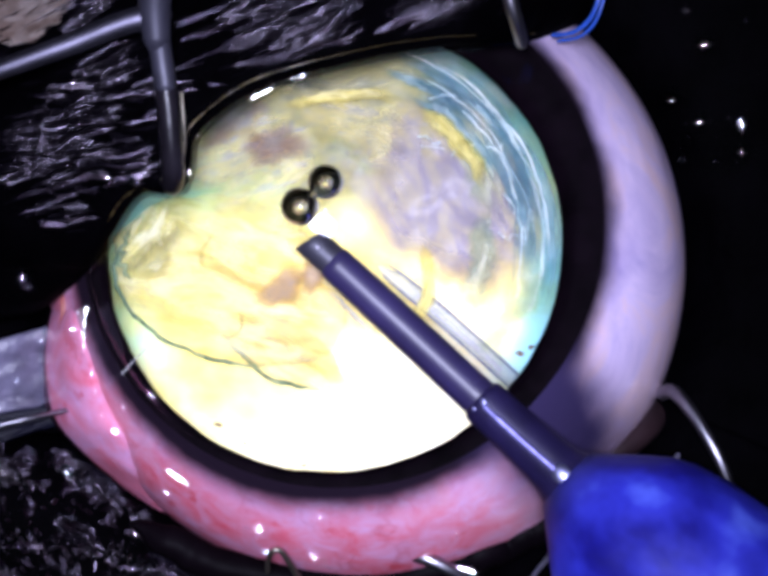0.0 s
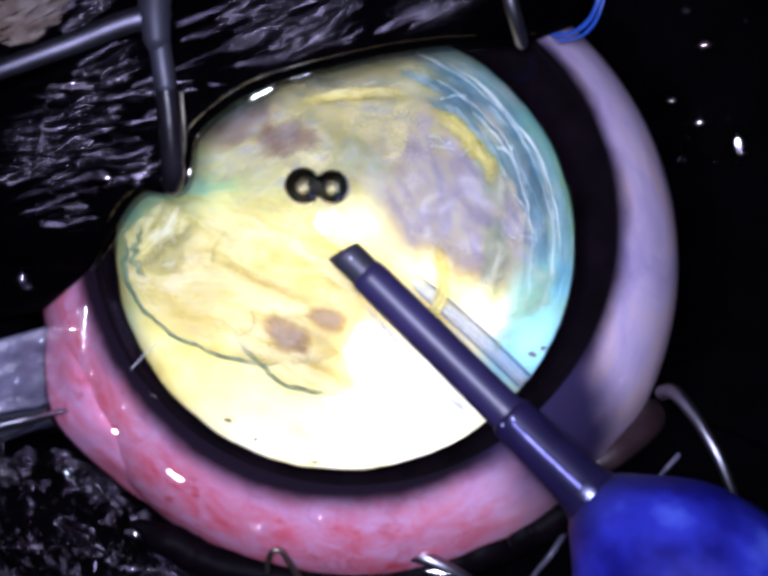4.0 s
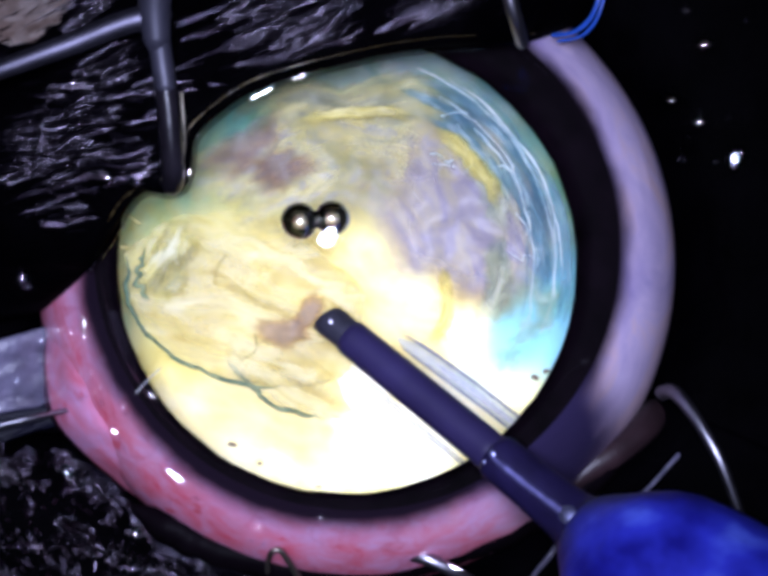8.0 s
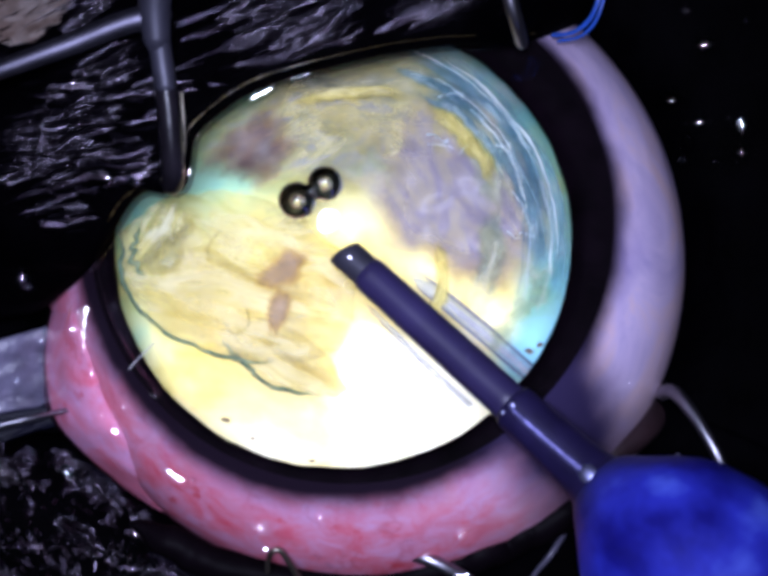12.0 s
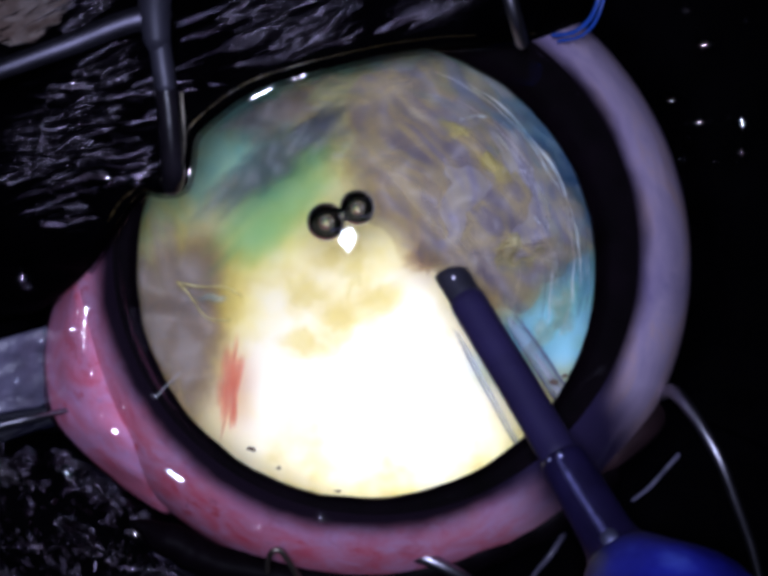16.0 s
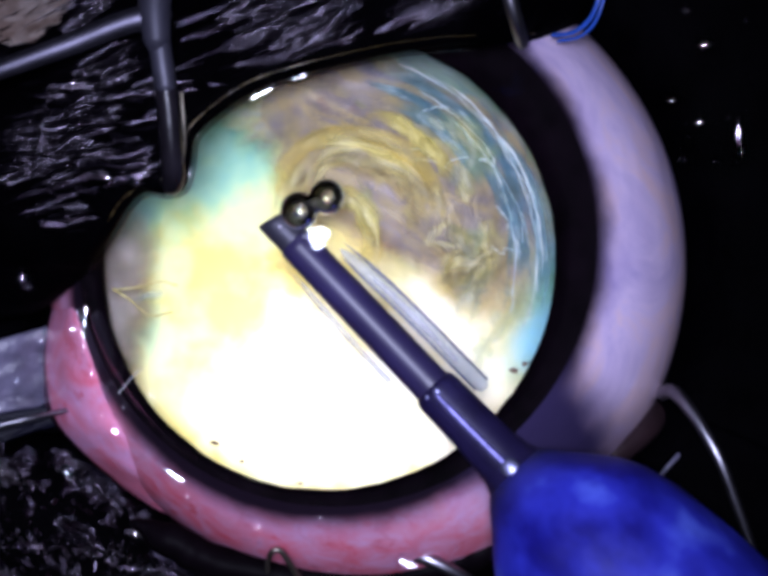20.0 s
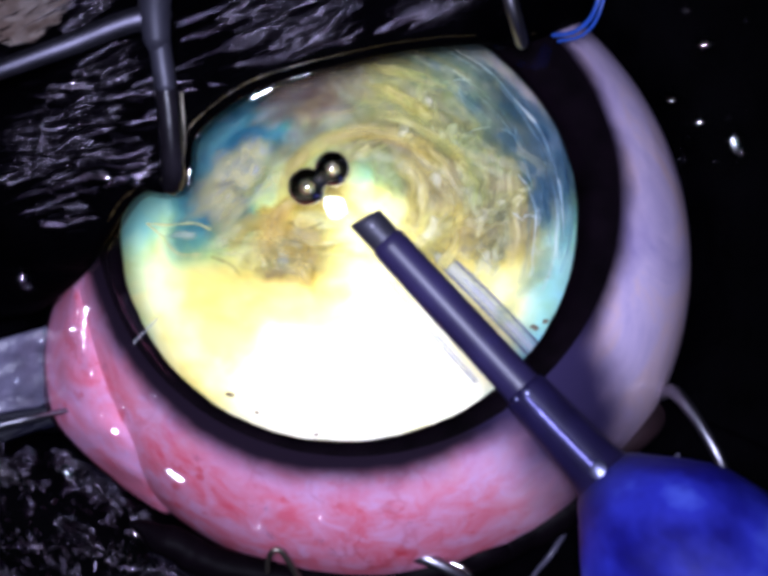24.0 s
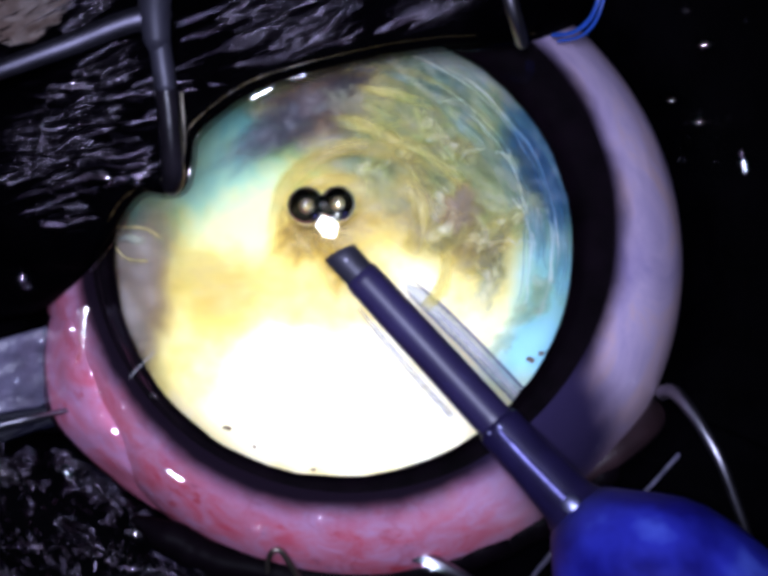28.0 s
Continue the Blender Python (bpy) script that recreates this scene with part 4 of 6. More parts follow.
def flake(label, mat, seed, rx, ry, rows, torn=None, **form):
    v, f, border = blob(seed, rx, ry, **form)
    ob = mesh_object("lens_fragment", v, f, mat, None, border=border)
    tagged(ob, label, "lens fragment", "cloudy lens fragments")
    FLAKES.append((ob, rows))
    if torn:
        rings, sides = form.get("rings", 14), form.get("sides", 56)
        ring = v[(rings - 1) * sides:rings * sides]
        line = [Vector(ring[j % 56]) * 0.985 + Vector((0, 0, 0.1 * MM)) for j in range(*torn)]
        line = [Vector(q) + Vector((noise.noise((j * 0.35, seed, 1)), noise.noise((j * 0.35, seed, 5)), 0)) * 0.045 * MM for j, q in enumerate(smooth_line(line, 90))]
        tv, tf = tube(line, [(0.045 + 0.06 * abs(noise.noise((j * 0.045, seed, 0))) + 0.04 * abs(noise.noise((j * 0.6, seed, 4)))) * min(1, 0.2 + min(j, 89 - j) / 14) * MM for j in range(90)], 8)
        mesh_object("torn_edge", tv, tf, C_EDGE, ob, "dark greenish torn edge", border=[0.0] * len(tv), grain=[(p.x * 900, p.y * 900, p.z * 900) for p in tv])
    return ob


def arc_flake(label, mat, seed, r, w, a0, a1, rows, fold=0.25, thick=0.3):
    """A fibrous band bent round its own origin: radius and width in plan units, from angle a0 to a1."""
    n, m = 60, 14
    v, border, grain = [], [], []
    for side in (1, -1):
        for i in range(n):
            u = i / (n - 1)
            a = radians(a0 + (a1 - a0) * u)
            for j in range(m):
                q = 2 * j / (m - 1) - 1
                taper = (1 - abs(2 * u - 1) ** 3) ** 0.5
                ragged = 1 + 0.45 * noise.noise((u * 5, seed, q * 0.6)) + 0.25 * noise.noise((u * 16, seed, q))
                rr = (r + 0.5 * w * q * ragged * (0.35 + 0.65 * taper) + 0.35 * w * noise.noise((u * 2.2, seed + 3, 0))) / S
                al = radians(6) * noise.noise((q * 2, seed, 7)) * abs(2 * u - 1)
                z = fold * (noise.noise((u * 4, q * 1.4, seed)) + 0.5 * noise.noise((u * 11, q * 3, seed)))
                edge = max(abs(q), abs(2 * u - 1))
                v.append((rr * math.cos(a + al) * MM, rr * math.sin(a + al) * MM, (z + side * thick * 0.5 * math.sqrt(max(0, 1 - edge ** 3))) * MM))
                border.append(edge ** 2.2)
                grain.append((u * radians(abs(a1 - a0)) * r / S * 0.35 + seed * 5, 0.5 * w * q / S * 1.3, side * 0.2))
    f = grid_faces(n, m) + [tuple(x + n * m for x in reversed(face)) for face in grid_faces(n, m)]
    ob = mesh_object("lens_fragment", v, f, mat, None, border=border, grain=grain)
    tagged(ob, label, "lens fragment", "cloudy lens fragments")
    FLAKES.append((ob, rows))
    return ob


def crack(ob, pts, r=0.03):
    """A fine dark line on a flake, through points in its own plane (mm)."""
    line = smooth_line([(x, y, 0.28) for x, y in pts], 16)
    v, f = tube([Vector(q) * MM for q in line], [r * (0.4 + abs(noise.noise((i * 0.4, pts[0][0], 0)))) * MM for i in range(16)], 6)
    mesh_object("crack", v, f, C_CRACK, ob, "fine grey crack", border=[0.1] * len(v))


PC = (690, 508)          # centre of the pupil in the plan
flake("thin grey-green haze of lens matter", C_HAZE, 0.4, 6.0, 3.6, [(0, 800, 300, -2.2, -24), (12.5, 800, 300, -2.2, -24), (14.5, 900, 300, -2.2, -38), (18.5, 880, 290, -2.2, -38), (19.5, 840, 310, -2.2, -30), (22.5, 820, 300, -2.2, -26), (28, 840, 290, -2.2, -28)], rough=0.3)
flake("thin grey flake dimming the reflex at the left by the lid", C_HAZE, 1.7, 1.9, 0.9, [(0, 520, 300, -2.0, 30), (12.5, 520, 290, -2.0, 30), (14.5, 640, 190, -2.0, 20), (20.5, 600, 200, -2.0, 20), (22.5, 580, 240, -2.0, 24), (28, 560, 240, -2.0, 24)], rough=0.4)
flake("soft yellow-green veil of lens matter", C_VEIL, 61.5, 3.9, 2.3, [(0, 535, 318, -1.8, 24), (3, 545, 310, -1.8, 26), (9, 555, 300, -1.8, 26), (12.5, 590, 270, -1.8, 26), (14.5, 720, 180, -1.9, 12), (19, 720, 190, -1.9, 12), (20.5, 660, 210, -1.9, 14), (28, 700, 200, -1.9, 14)], rough=0.35)
flake("soft yellow-green veil of lens matter", C_VEIL, 64.1, 3.0, 1.6, [(0, 760, 260, -1.6, -10), (12.5, 770, 260, -1.6, -10), (14.5, 820, 240, -2.2, -26), (19, 820, 240, -2.2, -26), (22.5, 840, 330, -1.7, -40), (28, 860, 360, -1.7, -44)], rough=0.35)
# broad clouds
flake("large cloudy grey-lilac lens fragment", C_GREY, 1.0, 3.8, 3.1, [(0, 900, 405, -1.5, -55), (12.5, 905, 408, -1.5, -55), (14.5, 930, 370, -0.9, -60),
      (18.5, 915, 350, -0.9, -60), (19.5, 930, 400, -1.6, -70), (22.5, 960, 340, -1.9, -75), (24.2, 960, 340, -2.2, -75), (25, 970, 330, -12.2, -75), (28, 970, 330, -12.2, -75)], fold=0.35)
arc_flake("mottled grey and olive band of lens", C_OLIVE, 2.3, 320, 190, 48, 128, [(0, *PC, -1.7, 0), (12.5, *PC, -1.7, 0), (14.5, *PC, -1.7, -16), (28, *PC, -1.7, -10)], fold=0.35)
arc_flake("dark blue-green band by the rim", C_TEAL, 3.1, 390, 120, 2, 78, [(0, *PC, -1.9, 0), (28, *PC, -1.9, 0)])
arc_flake("milky fibrous band of lens", C_PALE, 5.7, 345, 90, 20, 66, [(0, *PC, -1.1, -8), (12.5, *PC, -1.1, -8), (14.5, *PC, -1.1, -2), (28, *PC, -1.1, 12)])
arc_flake("milky fibrous band of lens", C_PALE, 6.9, 300, 70, -26, 14, [(0, *PC, -1.0, 0), (12.5, *PC, -1.0, 0), (14.5, *PC, -1.0, 4), (28, *PC, -1.0, -4)])
flake("smoky violet lens fragment near the lid", C_SMOKE, 3.3, 1.8, 0.9, [(0, 470, 235, -1.2, 30), (2.4, 470, 250, -1.2, 30), (7, 480, 240, -1.2, 34), (10.9, 480, 300, -1.2, 40), (12.5, 500, 290, -1.2, 40),
      (14.5, 560, 240, -1.2, 30), (15.5, 500, 190, -1.2, 25), (20.5, 470, 140, -1.6, 20), (22.5, 560, 180, -1.2, 20), (24.5, 560, 225, -1.2, 20), (28, 620, 190, -1.2, 16)])
flake("smoky violet lens fragment near the lid", C_SMOKE, 5.3, 1.3, 0.8, [(0, 560, 300, -1.1, 10), (7, 560, 280, -1.1, 10), (11, 500, 400, -1.1, 60), (12.5, 540, 300, -1.1, 40), (14.5, 700, 200, -1.6, 30), (20.5, 700, 180, -1.6, 0),
      (22.5, 690, 180, -1.1, 0), (24.5, 540, 400, -1.1, 60), (28, 690, 205, -1.1, 70)])
for k, (r, w, a0, a1) in enumerate(((352, 30, 26, 64), (388, 44, -6, 40), (412, 26, 10, 70), (436, 30, -14, 34), (380, 24, 40, 74))):
    arc_flake("bluish white fold of the lens capsule", C_FOLD, 30.0 + 2.3 * k, r, w, a0, a1, [(0, *PC, -0.9, 0), (12.5, *PC, -0.9, 0), (14.5, *PC, -0.9, 3), (28, *PC, -0.9, 4)], fold=0.2, thick=0.2)
# bright slivers
arc_flake("bright yellow sliver of lens", C_STREAK, 4.1, 328, 46, 22, 62, [(0, *PC, -0.6, 0), (12.5, *PC, -0.6, 0), (14.5, 690, 500, -0.6, 2), (18.5, 670, 490, -0.6, 8), (19.5, 660, 500, -0.6, 6), (22.5, 640, 520, -0.6, 14), (28, 620, 560, -0.6, 24)])
arc_flake("thin yellow sliver of lens", C_STREAK, 8.4, 175, 34, -40, 20, [(0, 700, 560, -0.7, 0), (12.5, 710, 560, -0.7, 0), (14.5, 790, 480, -2.3, 20), (18.5, 780, 470, -2.3, 20), (22.5, 740, 480, -0.7, -10), (28, 720, 500, -0.7, -10)])
arc_flake("thin yellow sliver of lens", C_STREAK, 9.8, 345, 30, 70, 112, [(0, 700, 530, -0.7, 0), (12.5, 700, 530, -0.7, 0), (14.5, *PC, -2.3, 6), (18.5, *PC, -2.3, 10), (22.5, *PC, -1.0, -20), (28, *PC, -1.0, -20)])
arc_flake("thin yellow sliver of lens", C_STREAK, 11.3, 285, 34, 52, 108, [(0, 760, 560, -2.2, 0), (12.5, 760, 560, -2.2, 0), (14.5, *PC, -2.3, 4), (18.5, 690, 500, -2.3, 8), (19.5, 700, 540, -0.7, 0), (22.5, 700, 560, -0.7, -12), (28, 720, 560, -0.7, -20)])
# the large yellow plate, later sunk below the tapetum out of the camera's sight
plate = flake("large yellow lens fragment with a torn edge", C_YELLOW, 6.2, 4.0, 2.6, [(0, 480, 575, -1.9, -16), (12.5, 476, 575, -1.9, -16), (14.3, 900, 330, -12.2, -50), (28, 900, 330, -12.2, -50)],
              torn=(27, 47), rough=0.12, fold=0.2)
for pts in (((-1.1, 1.3), (-1.3, 0.7), (-1.2, 0.2)), ((0.2, -0.6), (0.7, -1.4), (0.3, -1.9), (-0.2, -1.5)), ((-3.2, 0.9), (-2.9, 0.1), (-3.3, -0.5))):
    crack(plate, pts)
flake("thin yellow sheet of lens beside the large fragment", C_SHEET, 91.3, 3.4, 1.7, [(0, 770, 610, -2.4, -32), (12.5, 770, 610, -2.4, -32), (14.3, 800, 480, -12.2, -32), (28, 800, 480, -12.2, -32)], rough=0.35, fold=0.3)
# this sheet is added to give the white reflex its cream tint
flake("cream tint of the reflex, added as a sheet low in the pupil", C_SHEET, 95.7, 4.2, 1.5, [(0, 520, 810, -2.7, -24), (12.5, 520, 810, -2.7, -24), (14.3, 660, 500, -13.0, -24), (21, 660, 500, -13.0, -24), (22.4, 500, 620, -2.7, -12), (24, 500, 640, -2.7, -12), (28, 500, 580, -2.7, -10)], rough=0.35, fold=0.3)
low_plate = flake("small yellow lens fragment with a torn edge", C_YELLOW, 7.4, 2.1, 1.0, [(0, 580, 720, -2.2, -24), (3, 590, 735, -2.2, -24), (7, 560, 735, -2.2, -24), (12.5, 560, 740, -2.2, -24), (14.3, 860, 420, -12.2, -60), (28, 860, 420, -12.2, -60)],
                  torn=(30, 50), rough=0.2)
flake("loose curled shred of yellow lens", C_CRUMPLE, 9.1, 1.3, 1.0, [(0, 300, 505, -1.4, 60), (12.5, 305, 505, -1.4, 64), (14.3, 860, 420, -12.2, 90), (28, 860, 420, -12.2, 90)], torn=(12, 30), rough=0.4)
flake("drifting brown shred of lens", C_SHRED, 10.5, 1.1, 0.65, [(0, 575, 590, -0.9, 40), (0.5, 600, 545, -0.9, 60), (1.0, 585, 570, -0.9, 20), (1.6, 535, 515, -0.9, 0), (2.0, 520, 480, -0.9, 0),
      (3.0, 590, 650, -1.0, -30), (3.5, 560, 680, -1.0, -30), (6, 556, 736, -1.0, -40), (8, 545, 640, -1.0, 0), (9, 560, 600, -1.0, 0), (12, 560, 560, -1.0, 40), (12.5, 520, 610, -1.0, 40), (14.5, 800, 480, -1.7, 40), (28, 860, 380, -1.8, 40)])
flake("drifting brown shred of lens", C_SHRED, 13.5, 0.9, 0.45, [(0, 640, 560, -0.9, 70), (1.0, 700, 555, -0.9, 10), (1.6, 600, 510, -0.9, 5), (2.2, 705, 455, -0.9, -60), (3.0, 660, 640, -1.1, -60), (6, 590, 690, -1.1, 60),
      (9, 600, 560, -1.1, 60), (12.5, 540, 660, -1.1, 80), (14.5, 800, 480, -1.7, 80), (28, 860, 380, -1.8, 80)])
# what comes up from underneath later on
arc_flake("folded brown band of lens", C_BROWN, 12.2, 255, 190, -24, 70, [(0, *PC, -2.3, 0), (12.5, *PC, -2.3, 0), (14.5, *PC, -1.9, 0), (18.5, 690, 500, -1.9, 4), (19.3, 730, 500, -1.2, 0), (22.5, 740, 500, -1.4, -6), (24.5, 750, 500, -1.4, -6), (25.2, 760, 500, -12.2, -6), (28, 760, 500, -12.2, -6)], fold=0.6)
arc_flake("brown and yellow band of lens", C_BROWN, 14.6, 310, 130, 40, 110, [(0, *PC, -2.3, 0), (12.5, *PC, -2.3, 0), (14.5, *PC, -2.0, -6), (18.5, *PC, -2.0, 0), (20.5, 720, 500, -1.6, -20), (24.8, 730, 500, -1.8, -26), (25.8, 740, 500, -12.2, -30), (28, 740, 500, -12.2, -30)], fold=0.4)
arc_flake("curved brown band of lens", C_BROWN, 15.8, 150, 105, -30, 185, [(0, 860, 430, -2.4, -40), (14.5, 860, 430, -2.4, -40), (18.5, 850, 420, -2.4, -40), (19.2, 745, 415, -0.9, 0), (20.5, 735, 415, -0.9, 8),
      (22.5, 750, 440, -0.9, -20), (24, 745, 470, -0.9, -10), (25, 760, 500, -0.9, -30), (26.2, 770, 480, -1.5, -30), (27, 770, 470, -12.2, -30), (28, 770, 470, -12.2, -30)], fold=0.5)
arc_flake("curved golden band of lens", C_GOLD, 17.1, 182, 46, 4, 168, [(0, 860, 430, -2.4, 0), (18.5, 850, 420, -2.4, 0), (19.2, 735, 420, -0.6, 0), (20.5, 730, 420, -0.6, 0), (22.5, 730, 470, -0.6, 14), (24, 720, 490, -0.6, 20), (25, 740, 510, -0.6, 0), (28, 720, 470, -0.6, 30)])
arc_flake("curved yellow band of lens", C_STREAK, 18.3, 85, 60, -50, 110, [(0, 880, 400, -2.4, 0), (18.5, 870, 400, -2.4, 0), (19.2, 700, 450, -0.6, 0), (20.5, 690, 450, -0.6, 0), (22.5, 760, 430, -0.6, -10), (25, 740, 470, -0.6, -30), (28, 760, 440, -0.6, -20)])
arc_flake("curved golden band of lens", C_GOLD, 19.9, 120, 40, 60, 190, [(0, 880, 400, -2.4, -60), (20.5, 870, 400, -2.4, -60), (22.5, 640, 500, -0.6, -14), (23.5, 620, 520, -0.6, -6), (24, 640, 545, -0.6, 0), (24.7, 640, 560, -0.9, 0), (26, 660, 500, -1.0, 0), (28, 670, 480, -1.0, 0)])
arc_flake("crumpled golden band of lens", C_GOLD, 20.7, 200, 48, 70, 150, [(0, 880, 440, -2.4, -50), (20.5, 870, 430, -2.4, -50), (22.5, 640, 600, -0.8, 0), (23.3, 620, 640, -0.8, 0), (24, 610, 650, -0.8, 4), (24.7, 600, 740, -0.8, 8), (25.2, 610, 755, -0.8, 6),
      (25.6, 600, 740, -0.8, 12), (26.3, 640, 620, -0.9, 0), (28, 680, 640, -0.9, -6)], fold=0.5)
flake("crumpled brown scrap of lens", C_BROWN, 17.9, 1.4, 0.9, [(0, 960, 400, -2.3, 0), (12.5, 960, 400, -2.3, 0), (14.5, 985, 470, -0.8, 10), (18.5, 985, 460, -0.8, 10), (19.5, 960, 520, -0.8, 30), (20.5, 960, 520, -0.8, 30),
      (22.5, 930, 540, -0.8, 20), (28, 950, 500, -0.8, 10)], fold=0.5, folds=6.0)
flake("crumpled pale scrap of lens", C_CRUMPLE, 27.9, 1.1, 0.7, [(0, 930, 360, -2.3, 0), (20.5, 930, 360, -2.3, 0), (22.5, 870, 500, -0.7, 70), (25, 850, 560, -0.7, 60), (28, 900, 470, -0.7, 50)], fold=0.5, folds=6.0)
crumb = random.Random(404)
for k in range(22):
    if k < 8 or k > 13:
        tx, ty = crumb.uniform(740, 1040), crumb.uniform(250, 590)
    else:
        tx, ty = crumb.uniform(520, 720), crumb.uniform(430, 560)
    hide = (crumb.uniform(860, 980), crumb.uniform(300, 420), -2.4)
    turn, spin = crumb.uniform(0, 180), crumb.uniform(-40, 40)
    out = 19.1 if k % 4 == 0 else 22.4
    flake("crumpled yellow scrap of lens" if k % 2 else "crumpled yellow-green scrap of lens", (C_GOLD if k % 2 else C_SHEET) if 8 <= k < 14 else C_CRUMPLE if k % 2 else C_MILK, 50 + 3.1 * k, crumb.uniform(0.7, 1.5), crumb.uniform(0.35, 0.8),
          [(0, *hide, turn), (out - 1.2, *hide, turn), (out, tx, ty, -0.9, turn), (24, tx - 10, ty + (30 if 8 <= k < 14 else 0), -0.9, turn + spin * 0.4),
           (25.4, tx - (30 if 8 <= k < 14 else 0), ty + (40 if 8 <= k < 14 else 0), -0.9, turn + spin * 0.7), (28, tx + (60 if 8 <= k < 14 else 0), ty - 20, -1.0, turn + spin)], fold=0.5, folds=7.0, rough=0.5, rings=9, sides=36)
for k, (x, y, rx, ry, a) in enumerate(((1050, 640, 0.8, 0.5, 40), (1085, 590, 0.5, 0.9, -10), (1010, 690, 0.7, 0.4, 30))):
    flake("pale crumpled scrap of lens by the rim", C_PALE, 71 + 2.3 * k, rx, ry, [(0, x, y, -1.2, a), (12.5, x, y, -1.2, a + 10), (20, x - 10, y - 10, -1.2, a + 30), (28, x, y, -1.2, a)], rough=0.5, rings=9, sides=36, fold=0.4, folds=6.0)
sheet = flake("crumpled yellow sheet of lens", C_CRUMPLE, 87.4, 2.9, 1.3, [(0, 560, 540, -12.2, 0), (21.6, 560, 540, -12.2, 0), (22.4, 500, 520, -1.2, 8), (23.0, 490, 560, -1.2, 4), (23.6, 520, 600, -1.2, -4), (24.1, 560, 545, -1.2, 6), (24.5, 580, 560, -2.0, 10), (24.9, 580, 560, -12.2, 10), (28, 580, 560, -12.2, 10)], rough=0.45, fold=0.5, folds=5.0)
for pts in (((-2.0, 0.4), (-1.2, 0.15), (-0.4, 0.3), (0.6, 0.05)), ((-0.9, -0.75), (0.1, -0.6), (1.0, -0.85)), ((1.3, 0.7), (0.6, 0.5), (0.2, 0.8)), ((-2.4, -0.2), (-1.8, -0.5), (-1.5, -0.9)), ((-0.5, 0.3), (-0.7, -0.1), (-0.5, -0.6))):
    crack(sheet, pts, 0.055)
for k, (x, y, rx, ry, a) in enumerate(((342, 548, 0.85, 0.5, -34), (352, 682, 0.75, 0.35, -24), (470, 455, 0.7, 0.3, -20))):
    flake("ragged tan shred of lens", C_SHRED, 131 + 3.7 * k, rx, ry, [(0, 560, 540, -12.2, a), (21.6, 560, 540, -12.2, a), (22.5, x - 20, y - 20, -1.0, a), (23.0, x, y, -1.0, a + 6), (23.5, x + 40, y + 20, -1.2, a + 20), (24.2, 600, 560, -2.3, a + 60), (24.9, 600, 560, -12.2, a + 60), (28, 600, 560, -12.2, a + 60)], rough=0.7, rings=9, sides=36, fold=0.4, folds=6.0)
flake("smooth cream-yellow fold of lens", C_SHEET, 83.1, 2.7, 1.5, [(0, 760, 440, -12.2, 0), (24.9, 760, 440, -12.2, 0), (25.5, 770, 430, -1.3, -20), (26.4, 740, 420, -0.5, -10), (27, 760, 420, -0.5, -15), (28, 735, 430, -0.5, -8)], rough=0.3, fold=0.4)
# dark blue matter, kept below the tapetum out of the camera's sight until late
arc_flake("dark blue-green band by the rim", C_NAVY, 33.7, 392, 130, 0, 58, [(0, *PC, -12.2, 20), (18.5, *PC, -12.2, 20), (20.5, *PC, -3.0, 8), (22.5, *PC, -0.62, 0), (24.6, *PC, -0.62, -2), (25.3, *PC, -1.6, -8), (26.0, *PC, -12.2, -10), (28, *PC, -12.2, -10)])
# added band stands in for the reflex turning teal as the eye tilts
arc_flake("dark blue-green band by the rim", C_TEAL_REFLEX, 34.9, 310, 280, 2, 100, [(0, *PC, -12.2, 100), (18.8, *PC, -12.2, 100), (22.5, *PC, -12.2, 44), (22.9, *PC, -2.5, 46), (23.2, *PC, -2.5, 62), (23.7, *PC, -2.5, 104), (24.0, *PC, -2.5, 106), (24.3, *PC, -2.5, 84), (24.6, *PC, -2.5, 88), (24.9, *PC, -12.2, 90), (28, *PC, -12.2, 90)])
flake("dim violet lens fragment under the lid", C_SMOKE, 36.1, 2.3, 1.0, [(0, 800, 300, -12.2, 0), (18.8, 800, 300, -12.2, 0), (20.5, 760, 190, -2.2, 10), (22.5, 640, 220, -1.3, 24), (25, 650, 230, -1.3, 28), (28, 640, 215, -1.3, 24)], rough=0.45)
flake("broad grey-brown cloud of lens", C_CLOUD, 47.2, 4.7, 3.3, [(0, 860, 320, -12.2, -42), (13.0, 860, 320, -12.2, -42), (14.2, 870, 330, -0.85, -42), (16, 875, 325, -0.85, -42), (17, 905, 315, -0.85, -48), (18.5, 885, 322, -0.85, -44), (19.1, 825, 300, -0.85, -32), (20.5, 810, 290, -1.6, -24), (21.5, 880, 290, -2.3, -40), (22.6, 880, 290, -12.2, -40), (28, 880, 290, -12.2, -40)], rough=0.2, fold=0.5)
# added to keep the left of the reflex dim
flake("thin grey flake dimming the reflex at the left", C_REFLEX_GREY, 38.3, 2.0, 4.8, [(0, 600, 480, -12.2, 10), (13.2, 560, 480, -12.2, 10), (14.4, 290, 600, -2.4, 10), (18.4, 290, 600, -2.4, 8), (19.0, 235, 575, -2.4, 6), (23.3, 205, 570, -2.4, 4), (23.8, 240, 560, -12.2, 4), (24.3, 250, 560, -12.2, 4), (24.7, 285, 580, -2.4, 6), (25.3, 280, 580, -2.4, 6), (25.9, 230, 580, -2.6, 4), (26.5, 280, 590, -2.4, 8), (27.3, 280, 590, -2.4, 8), (28, 228, 580, -2.6, 4)], rough=0.35)
